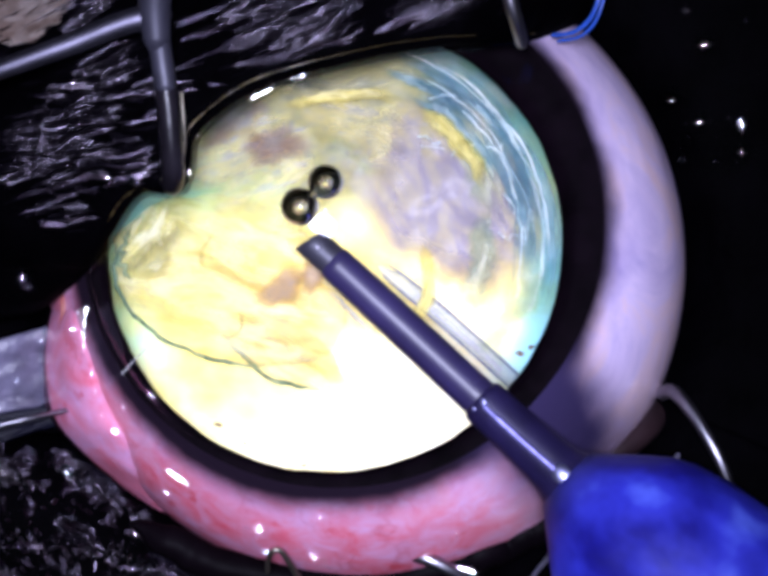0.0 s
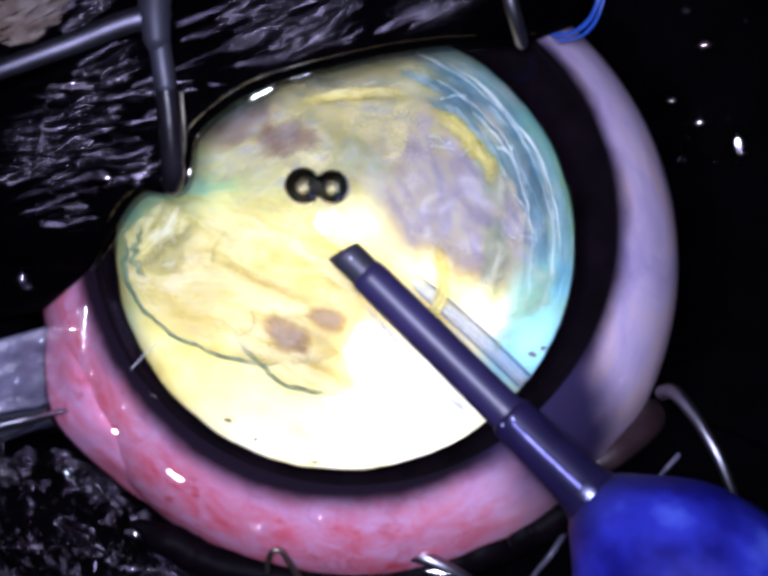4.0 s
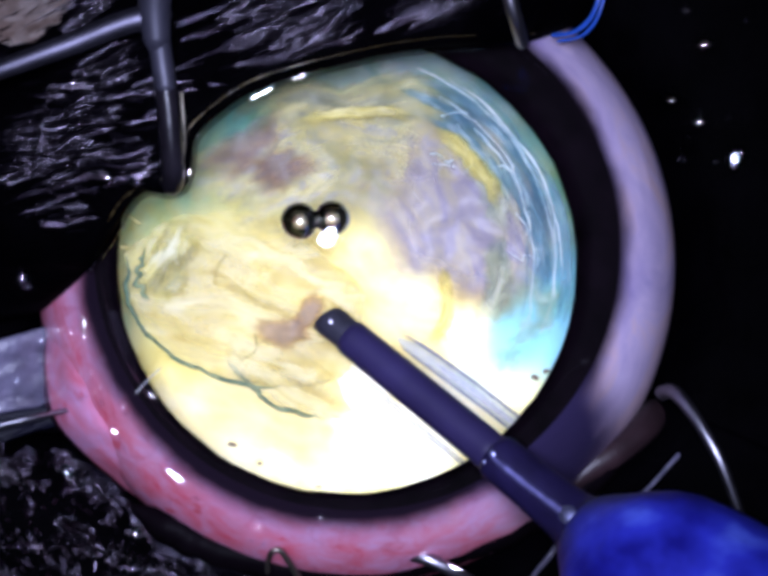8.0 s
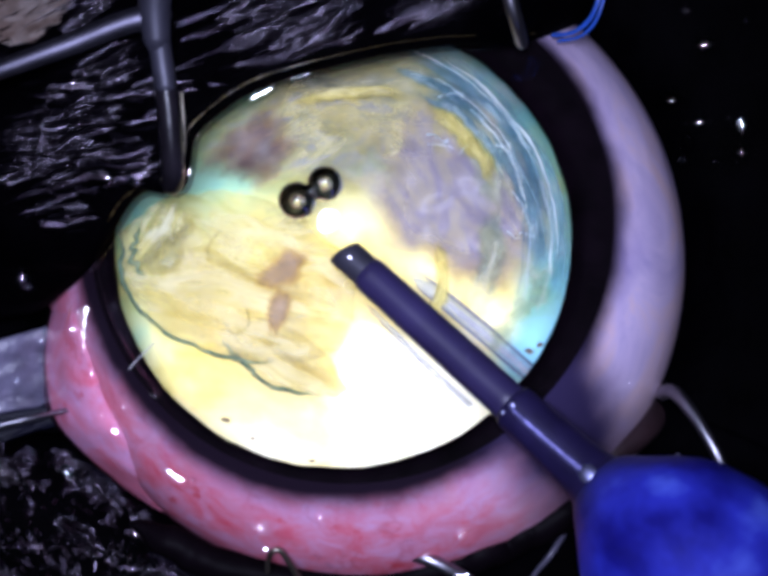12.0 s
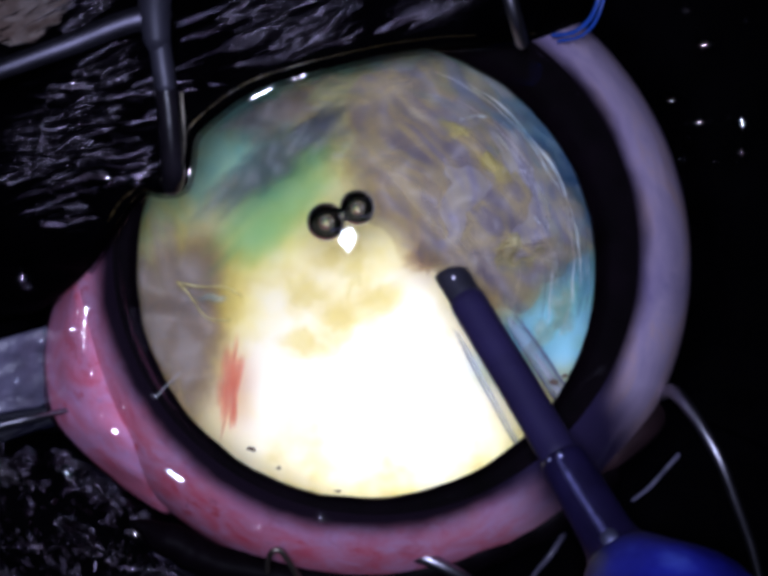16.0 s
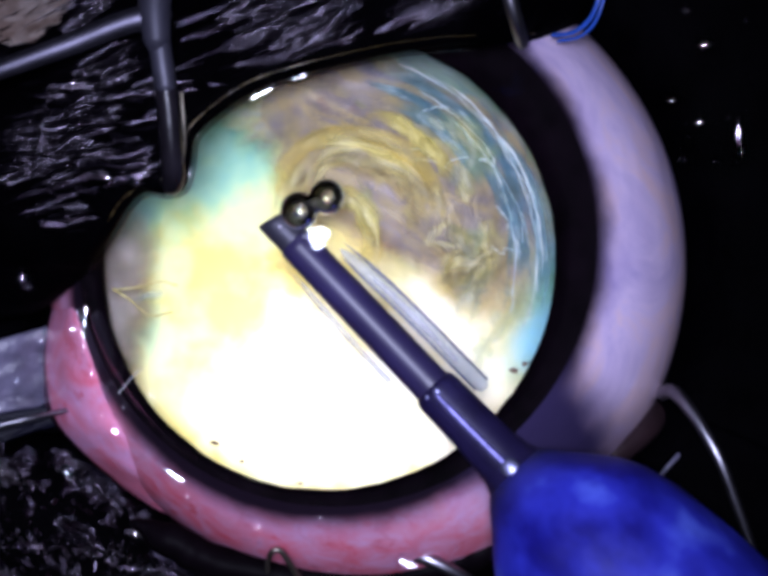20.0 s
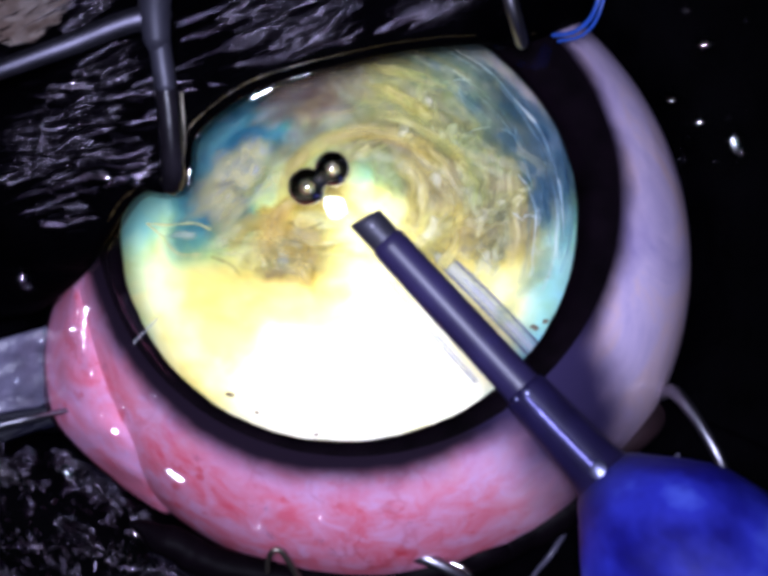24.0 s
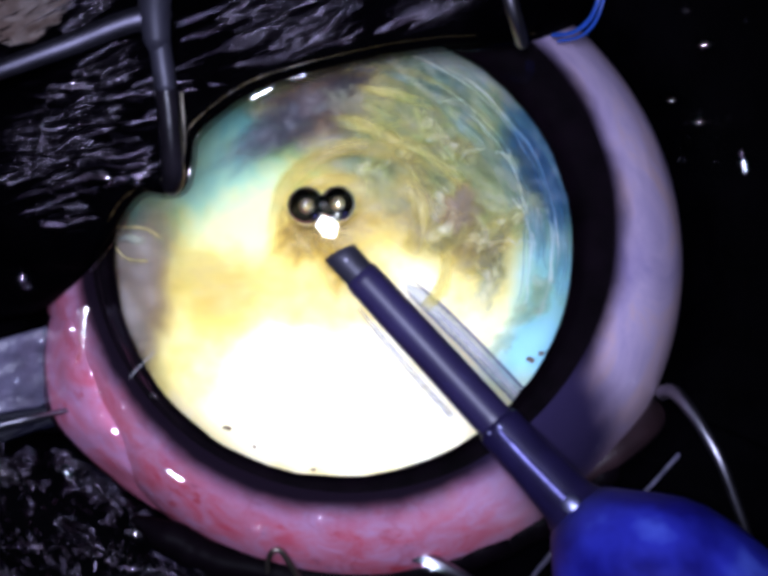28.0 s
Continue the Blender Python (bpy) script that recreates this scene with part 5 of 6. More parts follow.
# the reflex's yellow mottling, added as thin tinted films
for k, (x, y, rx, ry) in enumerate(((545, 545, 1.1, 0.7), (700, 560, 1.4, 0.8), (615, 600, 1.0, 0.8), (650, 500, 1.2, 0.6), (540, 640, 0.7, 1.0))):
    flake("yellow mottling of the reflex, added as a ragged film", C_SOFT, 41 + 1.9 * k, rx, ry, [(0, x, y, -12.2, 0), (13.2, x, y, -12.2, 0), (14.4, x, y, -1.9, 20 * k), (17, x + 10, y + 10, -1.9, 20 * k + 15), (18.6, x - 10, y, -1.9, 20 * k + 25), (19.6, x, y, -12.2, 0), (28, x, y, -12.2, 0)], rough=0.6, rings=9, sides=36, thick=0.2)
# two flakes added for the reflex's darkening towards the lid
flake("green flake tinting the reflex along the lid", C_REFLEX_GREEN, 141.3, 3.9, 1.6, [(0, 620, 330, -12.2, 44), (13.0, 600, 330, -12.2, 44), (14.2, 485, 375, -2.2, 46), (16, 480, 375, -2.2, 46), (18.4, 485, 370, -2.2, 46), (19.2, 520, 330, -12.2, 46), (28, 520, 330, -12.2, 46)], rough=0.3, fold=0.4)
flake("thin grey flake dimming the reflex along the lid", C_SLATE, 144.9, 3.9, 1.1, [(0, 600, 220, -12.2, 34), (13.0, 600, 220, -12.2, 34), (14.2, 475, 285, -1.2, 40), (16.4, 475, 280, -1.2, 40), (17.4, 520, 215, -1.2, 36), (18.4, 525, 215, -1.2, 36), (19.2, 560, 240, -12.2, 36), (24.0, 600, 250, -12.2, 34), (24.6, 575, 245, -1.2, 36), (25.2, 560, 255, -1.2, 36), (27, 560, 240, -1.2, 34), (28, 560, 240, -1.2, 34)], rough=0.35, fold=0.4)
for r, w, a0, a1, rows in ((440, 90, 6, 66, [(0, 745, 540, -12.2, 0), (13.2, 745, 540, -12.2, 0), (14.3, 745, 540, -0.62, 0), (17, 755, 545, -0.62, 0), (18.5, 745, 540, -0.62, 0), (19.2, 740, 530, -12.2, 0), (28, 740, 530, -12.2, 0)]),
                           (420, 130, 8, 52, [(0, 740, 530, -12.2, 0), (25.0, 730, 525, -12.2, 0), (25.8, 735, 528, -0.62, 0), (28, 735, 528, -0.62, 0)])):
    arc_flake("dark blue veil of lens inside the rim", C_INK, 160.3 + r * 0.01, r, w, a0, a1, rows)
flake("mauve-brown scrap of lens", C_SHRED, 163.7, 1.0, 0.75, [(0, 900, 420, -12.2, 70), (25.2, 900, 420, -12.2, 70), (26.0, 915, 440, -0.6, 74), (27, 922, 425, -0.5, 78), (28, 915, 420, -0.5, 74)], rough=0.5, fold=0.4)
flake("pale yellow-green film of lens by the hook", C_VEIL, 147.7, 2.5, 1.3, [(0, 520, 460, -12.2, 50), (21.6, 520, 460, -12.2, 50), (22.4, 430, 440, -1.5, 48), (23.0, 420, 430, -1.5, 46), (23.6, 470, 420, -1.5, 40), (24.4, 480, 430, -1.6, 44), (25.0, 520, 430, -12.2, 44), (28, 520, 430, -12.2, 44)], rough=0.5, fold=0.5, folds=5.0)
flake("milky green film of lens", C_MILK, 151.1, 4.4, 2.3, [(0, 880, 270, -12.2, -30), (21.4, 880, 270, -12.2, -30), (22.4, 850, 280, -0.55, -28), (25, 870, 270, -0.55, -34), (26.4, 880, 280, -0.55, -34), (28, 870, 280, -0.55, -34)], rough=0.4, fold=0.6, folds=5.0)
# the far side of the eye
flake("thin reddish streak in the reflex", C_RED, 21.0, 2.0, 0.36, [(0, 150, 560, -2.0, 80), (12.5, 150, 560, -2.0, 80), (14.5, 300, 700, -2.0, 84), (15, 405, 735, -2.0, 86), (17.5, 400, 740, -2.0, 84), (18.5, 330, 720, -2.0, 82), (19.5, 180, 620, -2.0, 80),
      (22.5, 180, 620, -2.0, 80), (24.5, 180, 620, -2.0, 74), (25, 490, 680, -2.0, 74), (25.5, 470, 690, -2.0, 74), (26, 180, 640, -2.0, 80), (26.5, 340, 730, -2.0, 84), (27.3, 345, 730, -2.0, 84), (27.8, 180, 640, -2.0, 70), (28, 180, 640, -2.0, 70)], rough=0.6, thick=0.15)
shred = flake("small clear three-cornered shred", C_PALE, 23.0, 0.7, 0.16, [(0, 200, 420, -1.5, 0), (12.5, 200, 420, -1.5, 0), (14.5, 300, 520, -1.0, 0), (15, 375, 560, -1.0, 0), (18.5, 350, 560, -1.0, 8), (19, 330, 560, -1.0, 30), (20.5, 320, 575, -1.0, 10),
      (22.5, 340, 520, -1.0, 20), (24, 345, 530, -1.0, 8), (26, 330, 560, -1.0, 0), (28, 250, 480, -1.4, 0)], rough=0.6, thick=0.15)


for pts in (((-1.15, 0.55, 0.1), (-0.75, 0.1, 0.12), (-0.25, -0.62, 0.1), (0.5, -0.75, 0.1)), ((-1.15, 0.55, 0.1), (-0.4, 0.38, 0.14), (0.4, 0.34, 0.1), (0.9, 0.05, 0.1))):
    line = smooth_line(pts, 14)
    v, f = tube([Vector(q) * MM for q in line], [0.035 * (0.6 + abs(noise.noise((i * 0.6, pts[0][1], 2)))) * MM for i in range(14)], 6)
    mesh_object("rim", v, f, C_STREAK, shred, "pale curled rim", border=[0.0] * len(v))


def in_eye(x, y, z):
    """The place in the eye's own space, z mm over the plane of the iris, that lies at (x, y) in the plan at first."""
    return on_iris(x, y, z, 0)


def capsule_folds():
    rngf = random.Random(31)
    for k in range(7):
        rr = 0.80 + 0.028 * k + rngf.uniform(-0.01, 0.01)
        a0, a1 = rngf.uniform(-20, 14), rngf.uniform(40, 72)
        line = []
        for i in range(40):
            a = radians(a0 + (a1 - a0) * i / 39)
            w = rr + 0.03 * noise.noise((k * 3.1, i * 0.09, 0)) + 0.01 * noise.noise((k * 3.1, i * 0.35, 5))
            line.append(in_eye(683 + 468 * w * math.cos(a), 503 - 455 * w * math.sin(a), -0.75 - 0.04 * k))
        rad = rngf.uniform(0.025, 0.055)
        v, f = tube(line, [rad * (0.35 + 0.9 * abs(noise.noise((k, i * 0.13, 9)))) * MM for i in range(40)], 8)
        mesh_object("capsule_fold", v, f, C_LINE if k % 3 else C_FOLD, eyeball, "bluish white fold of the lens capsule" if k == 0 else "", border=[0.2] * len(v))
    for k, (rr, a0, a1, rad) in enumerate(((0.935, -4, 62, 0.085), (0.915, 8, 50, 0.04))):
        line = []
        for i in range(60):
            a = radians(a0 + (a1 - a0) * i / 59)
            w = rr + 0.014 * noise.noise((k * 5.3 + 40, i * 0.09, 0)) + 0.004 * noise.noise((k * 3.1, i * 0.4, 5))
            line.append(in_eye(683 + 468 * w * math.cos(a), 503 - 455 * w * math.sin(a), -0.6))
        v, f = tube(line, [rad * (0.25 + 1.1 * abs(noise.noise((k + 60, i * 0.11, 9)))) * min(1, (i + 1) / 12, (60 - i) / 12) * MM for i in range(60)], 8)
        mesh_object("capsule_fold", v, f, C_LINE, eyeball, "", border=[0.0] * len(v))
    for k in range(8):
        a, rr = radians(rngf.uniform(-8, 58)), rngf.uniform(0.62, 0.86)
        x, y, turn, n = 683 + 468 * rr * math.cos(a), 503 - 455 * rr * math.sin(a), a - radians(rngf.gauss(60, 30)), rngf.uniform(14, 34)
        line = [in_eye(*q, -0.7) for q in smooth_line([(x + u * n * math.cos(turn) + rngf.gauss(0, 5), y - u * n * math.sin(turn) + rngf.gauss(0, 5)) for u in (-1, -0.3, 0.4, 1)], 14)]
        v, f = tube(line, [rngf.uniform(0.02, 0.055) * (0.3 + abs(noise.noise((k, i * 0.3, 4)))) * MM for i in range(14)], 8)
        mesh_object("capsule_crease", v, f, C_LINE, eyeball, "", border=[0.1] * len(v))


capsule_folds()
for x, y, rx, ry, sd in ((446, 868, 0.13, 0.08, 1), (500, 905, 0.10, 0.05, 2), (1062, 722, 0.16, 0.08, 3), (1084, 708, 0.10, 0.07, 4), (620, 950, 0.10, 0.05, 5)):
    v, f, _ = blob(sd * 7.7, rx, ry, 0.5, 0.1, 0.05, rings=5, sides=20)
    ob = mesh_object("pigment_spot", v, f, C_PIGMENT, eyeball)
    ob.location = in_eye(x, y, -0.1)
v, f = tube([in_eye(*q) for q in smooth_line([(248, 765, 0.3), (268, 742, 0.35), (298, 712, 0.4)], 10)], [0.025 * MM] * 10, 6)
mesh_object("scratch", v, f, C_SCRATCH_REFLEX, eyeball, "fine white scratch at the rim", border=[0.0] * len(v))


def wet_cap(rx, ry, seed, slope=7.0, uneven=0.8):
    """A low, uneven pad of liquid with a gently domed top (mm half-sizes, slope at its rim in degrees)."""
    rings, sides, v = 6, 20, []
    k = math.tan(radians(slope)) * 0.5 * min(rx, ry)
    for i in range(rings):
        u = (i + 0.01) / (rings - 1)
        for j in range(sides):
            a = 2 * math.pi * j / sides
            e = 1 + uneven * noise.noise((math.cos(a) * 1.8 + seed, math.sin(a) * 1.8, seed))
            v.append((rx * u * e * math.cos(a) * MM, ry * u * e * math.sin(a) * MM, (-k * u * u - (0.08 if i == rings - 1 else 0)) * MM))
    return v, grid_faces(rings, sides, True)


TO_LAMP = pose(0, 0, 0, -0.7, -0.6, 0)


def to_lamp(p):
    """The turn that faces the direction half-way between the lamp and the lens, seen from p."""
    half = (Vector((-0.004, 0.005, 0.205)) - p).normalized() + (Vector((0, 0, EYE_UP * MM)) - p).normalized()
    return Vector((0, 0, 1)).rotation_difference(half).to_matrix().to_4x4()


# highlights of the tear film, added as clear pads turned to the lamp
bead_rng = random.Random(77)
for k in range(14):
    a = radians(bead_rng.uniform(196, 262) if k < 9 else bead_rng.uniform(262, 318))
    q = bead_rng.uniform(0.88, 0.97)
    x, y = 740 + 645 * q * math.cos(a), 540 - 640 * q * math.sin(a)
    bv, bf = wet_cap(bead_rng.uniform(0.05, 0.22), bead_rng.uniform(0.04, 0.10), k * 3.3, bead_rng.uniform(2, 6), 1.4)
    ob = mesh_object("tear_glint", bv, bf, DROP, eyeball, "clear pad turned to the lamp for a tear-film highlight" if k == 0 else "")
    ob.matrix_basis = Matrix.Translation(eye_turn(0).inverted() @ P(x, y, over_eye(P(x, y, -3)) + 0.12)) @ eye_turn(0).to_3x3().inverted().to_4x4() @ to_lamp(P(x, y, 0)) @ pose(0, 0, 0, bead_rng.uniform(-2, 2), bead_rng.uniform(-2, 2), bead_rng.uniform(0, 180))
for k, (x, y, rx, ry, turn) in enumerate(((174, 645, 0.07, 0.34, -4), (172, 678, 0.08, 0.26, -2), (169, 715, 0.08, 0.12, 0), (146, 676, 0.06, 0.10, 0), (128, 634, 0.06, 0.08, 0), (139, 705, 0.06, 0.05, 0), (141, 750, 0.08, 0.06, 20),
                                          (262, 803, 0.26, 0.08, -4), (310, 808, 0.09, 0.12, 20), (236, 880, 0.16, 0.10, -35), (288, 922, 0.10, 0.08, 0), (322, 947, 0.08, 0.06, 0), (361, 973, 0.38, 0.09, -32), (568, 1057, 0.24, 0.08, 4), (656, 1058, 0.06, 0.07, 0),
                                          (190, 760, 0.09, 0.06, 30), (205, 772, 0.06, 0.10, 0), (222, 790, 0.14, 0.06, -30), (196, 800, 0.05, 0.05, 0), (280, 822, 0.07, 0.05, 10), (252, 830, 0.05, 0.08, 0), (340, 985, 0.12, 0.05, -30), (385, 962, 0.05, 0.05, 0), (300, 905, 0.05, 0.06, 0), (160, 640, 0.05, 0.12, 0), (184, 690, 0.04, 0.06, 0), (156, 735, 0.05, 0.07, 0), (600, 1066, 0.08, 0.05, 0), (455, 1040, 0.06, 0.05, 0), (240, 806, 0.06, 0.05, 0), (205, 845, 0.05, 0.05, 0), (420, 1010, 0.14, 0.06, -25), (520, 1075, 0.10, 0.05, -10), (745, 1092, 0.07, 0.05, 0), (880, 1070, 0.06, 0.04, 0))):
    if k > 3 and k % 3 == 1 or k > 15 and k % 2:
        continue
    long_way = rx > ry
    rx, ry = (rx * 1.2, ry * 0.55) if long_way else (rx * 0.55, ry * 1.2)
    bv, bf = wet_cap(rx, ry, k * 1.7 + 0.4, 2.2, 1.5)
    ob = mesh_object("tear_glint", bv, bf, DROP, dog)
    ob.matrix_basis = Matrix.Translation(P(x, y, max(wet_top(x, y), -3.5) + 0.3)) @ to_lamp(P(x, y, 0)) @ pose(0, 0, 0, 0, 0, turn)
for x, y, rx, ry, turn in ((535, 190, 0.70, 0.05, 30), (34, 776, 0.05, 0.02, 20), (84, 694, 0.02, 0.07, 10), (384, 352, 0.10, 0.07, 60), (388, 305, 0.07, 0.05, 60)):
    bv, bf = wet_cap(rx, ry, x * 0.37, 0.3 if rx > 0.3 else 4.0, 0.06 if rx > 0.3 else 0.6)
    ob = mesh_object("tear_glint", bv, bf, DROP, dog)
    ob.matrix_basis = Matrix.Translation(P(x, y, over_eye(P(x, y)) + (1.1 if rx > 0.3 else 0.55) if y < 600 else -3.0)) @ to_lamp(P(x, y, 0)) @ pose(0, 0, 0, 0, 0, turn)

# ---- air bubbles ----
def bubble(radius):
    bm = bmesh.new()
    bmesh.ops.create_uvsphere(bm, u_segments=40, v_segments=24, radius=radius * MM)
    me = bpy.data.meshes.new("air_bubble")
    bm.to_mesh(me)
    bm.free()
    me.materials.append(BUBBLE)
    me.polygons.foreach_set("use_smooth", [True] * len(me.polygons))
    return tagged(new("air_bubble", me), "round air bubble under the clear cornea", "bubble", "air bubbles")


bubbles = [bubble(0.62), bubble(0.58)]

# ---- the phaco probe: needle along +x from its tip ----
probe = tagged(empty("surgical_probe"), "ultrasound probe with steel needle and blue silicone hub", "surgical probe")


def along_x(profile, sides=48, close=True):
    """A turned form about x; profile: (distance, radius) in mm."""
    v = [(d * MM, r * math.cos(2 * math.pi * j / sides) * MM, r * math.sin(2 * math.pi * j / sides) * MM) for d, r in profile for j in range(sides)]
    return v, grid_faces(len(profile), sides, True)


v, f = along_x([(2.5, 0.36), (0.25, 0.37), (0.05, 0.44), (0.0, 0.50), (0.02, 0.53), (0.3, 0.54), (1.0, 0.53), (2.5, 0.52)])
v = [(x + (0.25 * y if x < 0.0004 else 0), y, z) for x, y, z in v]      # slanted mouth
mesh_object("needle", v, f, DARK_STEEL, probe, "hollow dull steel needle with a slanted mouth")
v, f = along_x([(1.0, 0.53), (1.05, 0.585), (1.3, 0.60), (4.0, 0.62), (7.2, 0.64), (7.6, 0.655), (7.7, 0.6)])
sleeve = mesh_object("sleeve", v, f, SLEEVE, probe, "slate-coloured silicone sleeve over the needle")
v, f = along_x([(7.45, 0.6), (7.5, 0.70), (7.62, 0.76), (7.8, 0.77), (8.4, 0.79), (9.4, 0.82), (10.4, 0.87), (10.9, 0.93), (11.3, 1.08), (11.6, 1.32)])
v = [(x, y * (1 + 0.03 * noise.noise((x * 2500, y * 2500, z * 2500))), z * (1 + 0.03 * noise.noise((x * 2500, y * 2500, z * 2500)))) for x, y, z in v]
mesh_object("collar", v, f, NECK, probe, "wet violet neck of the sleeve")
v, f = along_x([(11.2, 0.95), (11.32, 1.16), (11.55, 1.38), (11.85, 1.62), (12.2, 1.92), (12.7, 2.36), (13.3, 2.82), (14.0, 3.16), (15.2, 3.44), (17.4, 3.74), (20.0, 3.9),
                (24.0, 4.05), (24.3, 3.9), (24.3, 3.2), (20, 3.0)], 64)
v2 = []
for x, y, z in v:
    a = math.atan2(z, y)
    k = 1 + (0.018 * max(0.0, math.cos(a * 8)) ** 3 if x > 0.0142 else 0)
    v2.append((x, y * k, z * k))
hub = mesh_object("hub", v2, f, BLUE, probe, "flared dark blue silicone hub with fine ribs")
def bulge(x, y, z, rx, ry, rz, tilt, mat, parent, label=""):
    """A smooth swelling added to the silicone to stand in for a highlight (mm)."""
    rings, sides, bv = 10, 24, []
    for i in range(rings):
        a = 0.5 * math.pi * (i + 0.02) / (rings - 1)
        bv += [(rx * math.sin(a) * math.cos(2 * math.pi * j / sides) * MM, ry * math.sin(a) * math.sin(2 * math.pi * j / sides) * MM, rz * math.cos(a) * MM) for j in range(sides)]
    ob = mesh_object("gleam", bv, grid_faces(rings, sides, True), mat, parent, label)
    ob.matrix_basis = Matrix.Translation((x * MM, y * MM, z * MM)) @ pose(0, 0, 0, 0, tilt, 0)


# pale metallic swellings carry the highlights on hub and neck
bulge(11.2, 0.0, 0.80, 0.5, 0.36, 0.30, 0, GLEAM, hub, "swelling added for the highlight at the foot of the hub")
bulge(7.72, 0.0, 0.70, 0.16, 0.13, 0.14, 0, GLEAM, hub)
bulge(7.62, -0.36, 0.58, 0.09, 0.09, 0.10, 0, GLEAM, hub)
# the neck's highlight is put in as a pale metallic strip
HIGHLIGHT_LINE = simple("violet_highlight", (0.22, 0.21, 0.46), 0.6, 1.0, vary=0.4, scale=1300, bumped=0.4, bump_mm=0.03)
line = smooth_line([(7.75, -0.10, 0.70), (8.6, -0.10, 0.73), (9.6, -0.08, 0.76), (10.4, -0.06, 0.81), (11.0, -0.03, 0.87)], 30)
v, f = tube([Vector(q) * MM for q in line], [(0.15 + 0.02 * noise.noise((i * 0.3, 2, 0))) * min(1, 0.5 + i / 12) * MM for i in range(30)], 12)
mesh_object("highlight_line", v, f, HIGHLIGHT_LINE, probe, "highlight along the neck, built as a pale strip")
# reflection on the needle's bevel, added as a small steel pad
bv, bf = wet_cap(0.09, 0.06, 4.0, 9.0)
tip_glint = mesh_object("tip_glint", bv, bf, STEEL, probe, "small steel pad added for the highlight near the tip")
tip_glint.matrix_basis = Matrix.Translation((0.42 * MM, 0, 0.55 * MM)) @ pose(0, 0, 0, 0, 17, 0)
# added rods stand in for the needle's reflection and the pale line opposite
FINS = []
for name, r, path, mat, fin in (("needle_reflection", 0.25, [(2.2, 0.90, -2.9), (3.0, 0.98, -2.95), (4.4, 1.08, -3.1), (6.0, 1.14, -3.6), (7.8, 1.16, -5.4), (8.6, 1.17, -6.4)], FIN, "needle's reflection, built as a thin clear rod"),
                                ("strip_edge", 0.045, [(2.1, 1.12, -2.85), (3.0, 1.25, -2.9), (4.4, 1.35, -3.05), (6.0, 1.40, -3.5), (7.8, 1.42, -5.3), (8.6, 1.43, -6.3)], FIN_EDGE, "grey edge of the needle's reflection, built as a rod"),
                                ("strip_edge", 0.035, [(2.4, 0.74, -2.85), (3.4, 0.79, -2.9), (4.6, 0.84, -3.1), (6.0, 0.88, -3.5), (7.8, 0.90, -5.3), (8.6, 0.91, -6.3)], FIN_EDGE, "grey edge of the needle's reflection, built as a rod"),
                                ("bright_reflection", 0.10, [(3.6, 1.04, -2.78), (4.4, 1.08, -2.9), (5.0, 1.10, -3.05), (6.0, 1.12, -3.35), (7.4, 1.13, -4.7)], C_SCRATCH_REFLEX, "bright strip of the needle's reflection, built as a rod"),
                                ("side_strip", 0.06, [(1.7, -0.74, -2.8), (3.0, -0.81, -2.85), (4.0, -0.85, -3.0), (5.0, -0.88, -3.3), (6.4, -0.90, -4.2)], FIN, "clear strip added beside the needle"),
                                ("strip_edge", 0.025, [(1.6, -0.82, -2.8), (3.0, -0.92, -2.85), (4.0, -0.96, -3.0), (5.0, -0.99, -3.3), (6.4, -1.0, -4.2)], FIN_EDGE, "grey line added beside the needle")):
    line = smooth_line(path, 24)
    fv, ff = tube([Vector(q) * MM for q in line], [r * min(1, 0.2 + (i / 6) ** 0.7) * MM for i in range(24)], 12)
    FINS.append(mesh_object(name, fv, ff, mat, probe, fin, border=[0.0] * len(fv)))

# ---- lid retractors and thread ----
spec = tagged(empty("lid_retractor"), "steel wire lid retractor hooked under the upper eyelid", "retractor", "lid retractors")
rod("arm", [(-90, 176, 7.0), (0, 142, 7.2), (130, 95, 7.4), (250, 48, 7.5), (325, 30, 7.5)], 0.27, ARM, spec, end=0.42)
rod("arm", [(322, -120, 8.2), (318, -40, 7.9), (316, 25, 7.7), (320, 80, 7.6)], 0.62, DARK_STEEL, spec, end=0.45)
rod("hook", [(322, 60, 7.6), (330, 120, 7.5), (338, 176, 7.45)], 0.36, DARK_STEEL, spec)
rod("hook", [(336, 160, 7.4), (344, 230, 7.35), (350, 300, 7.2), (354, 350, 6.9), (352, 376, 6.4)], 0.355, HOOK, spec, "wet dark end of the hook")
# warm-coloured rod stands in for the gold reflection on the hook
rod("hook_reflection", [(371, 190, 7.7), (374, 240, 7.65), (377, 290, 7.5), (372, 332, 7.2), (354, 362, 6.7), (328, 366, 6.5)], 0.03, WARM_STEEL, spec, "gold reflection on the hook's edge, built as a rod")
top = tagged(empty("lid_retractor"), "slim steel hook at the top of the eye", "retractor", "lid retractors")
rod("hook", [(1030, -60, 5.2), (1042, 0, 5.2), (1056, 50, 4.8), (1066, 88, 4.0)], 0.26, STEEL, top, end=0.2)
side = tagged(empty("lid_retractor"), "bent steel wire beside the eyeball", "retractor", "lid retractors")
rod("wire", [(1352, 802, -4.4), (1374, 800, -3.6), (1404, 830, -3.0), (1440, 885, -2.6), (1472, 945, -2.5), (1500, 1020, -2.8), (1535, 1120, -3.4), (1560, 1220, -4.0)], 0.26, STEEL, side, end=0.14)
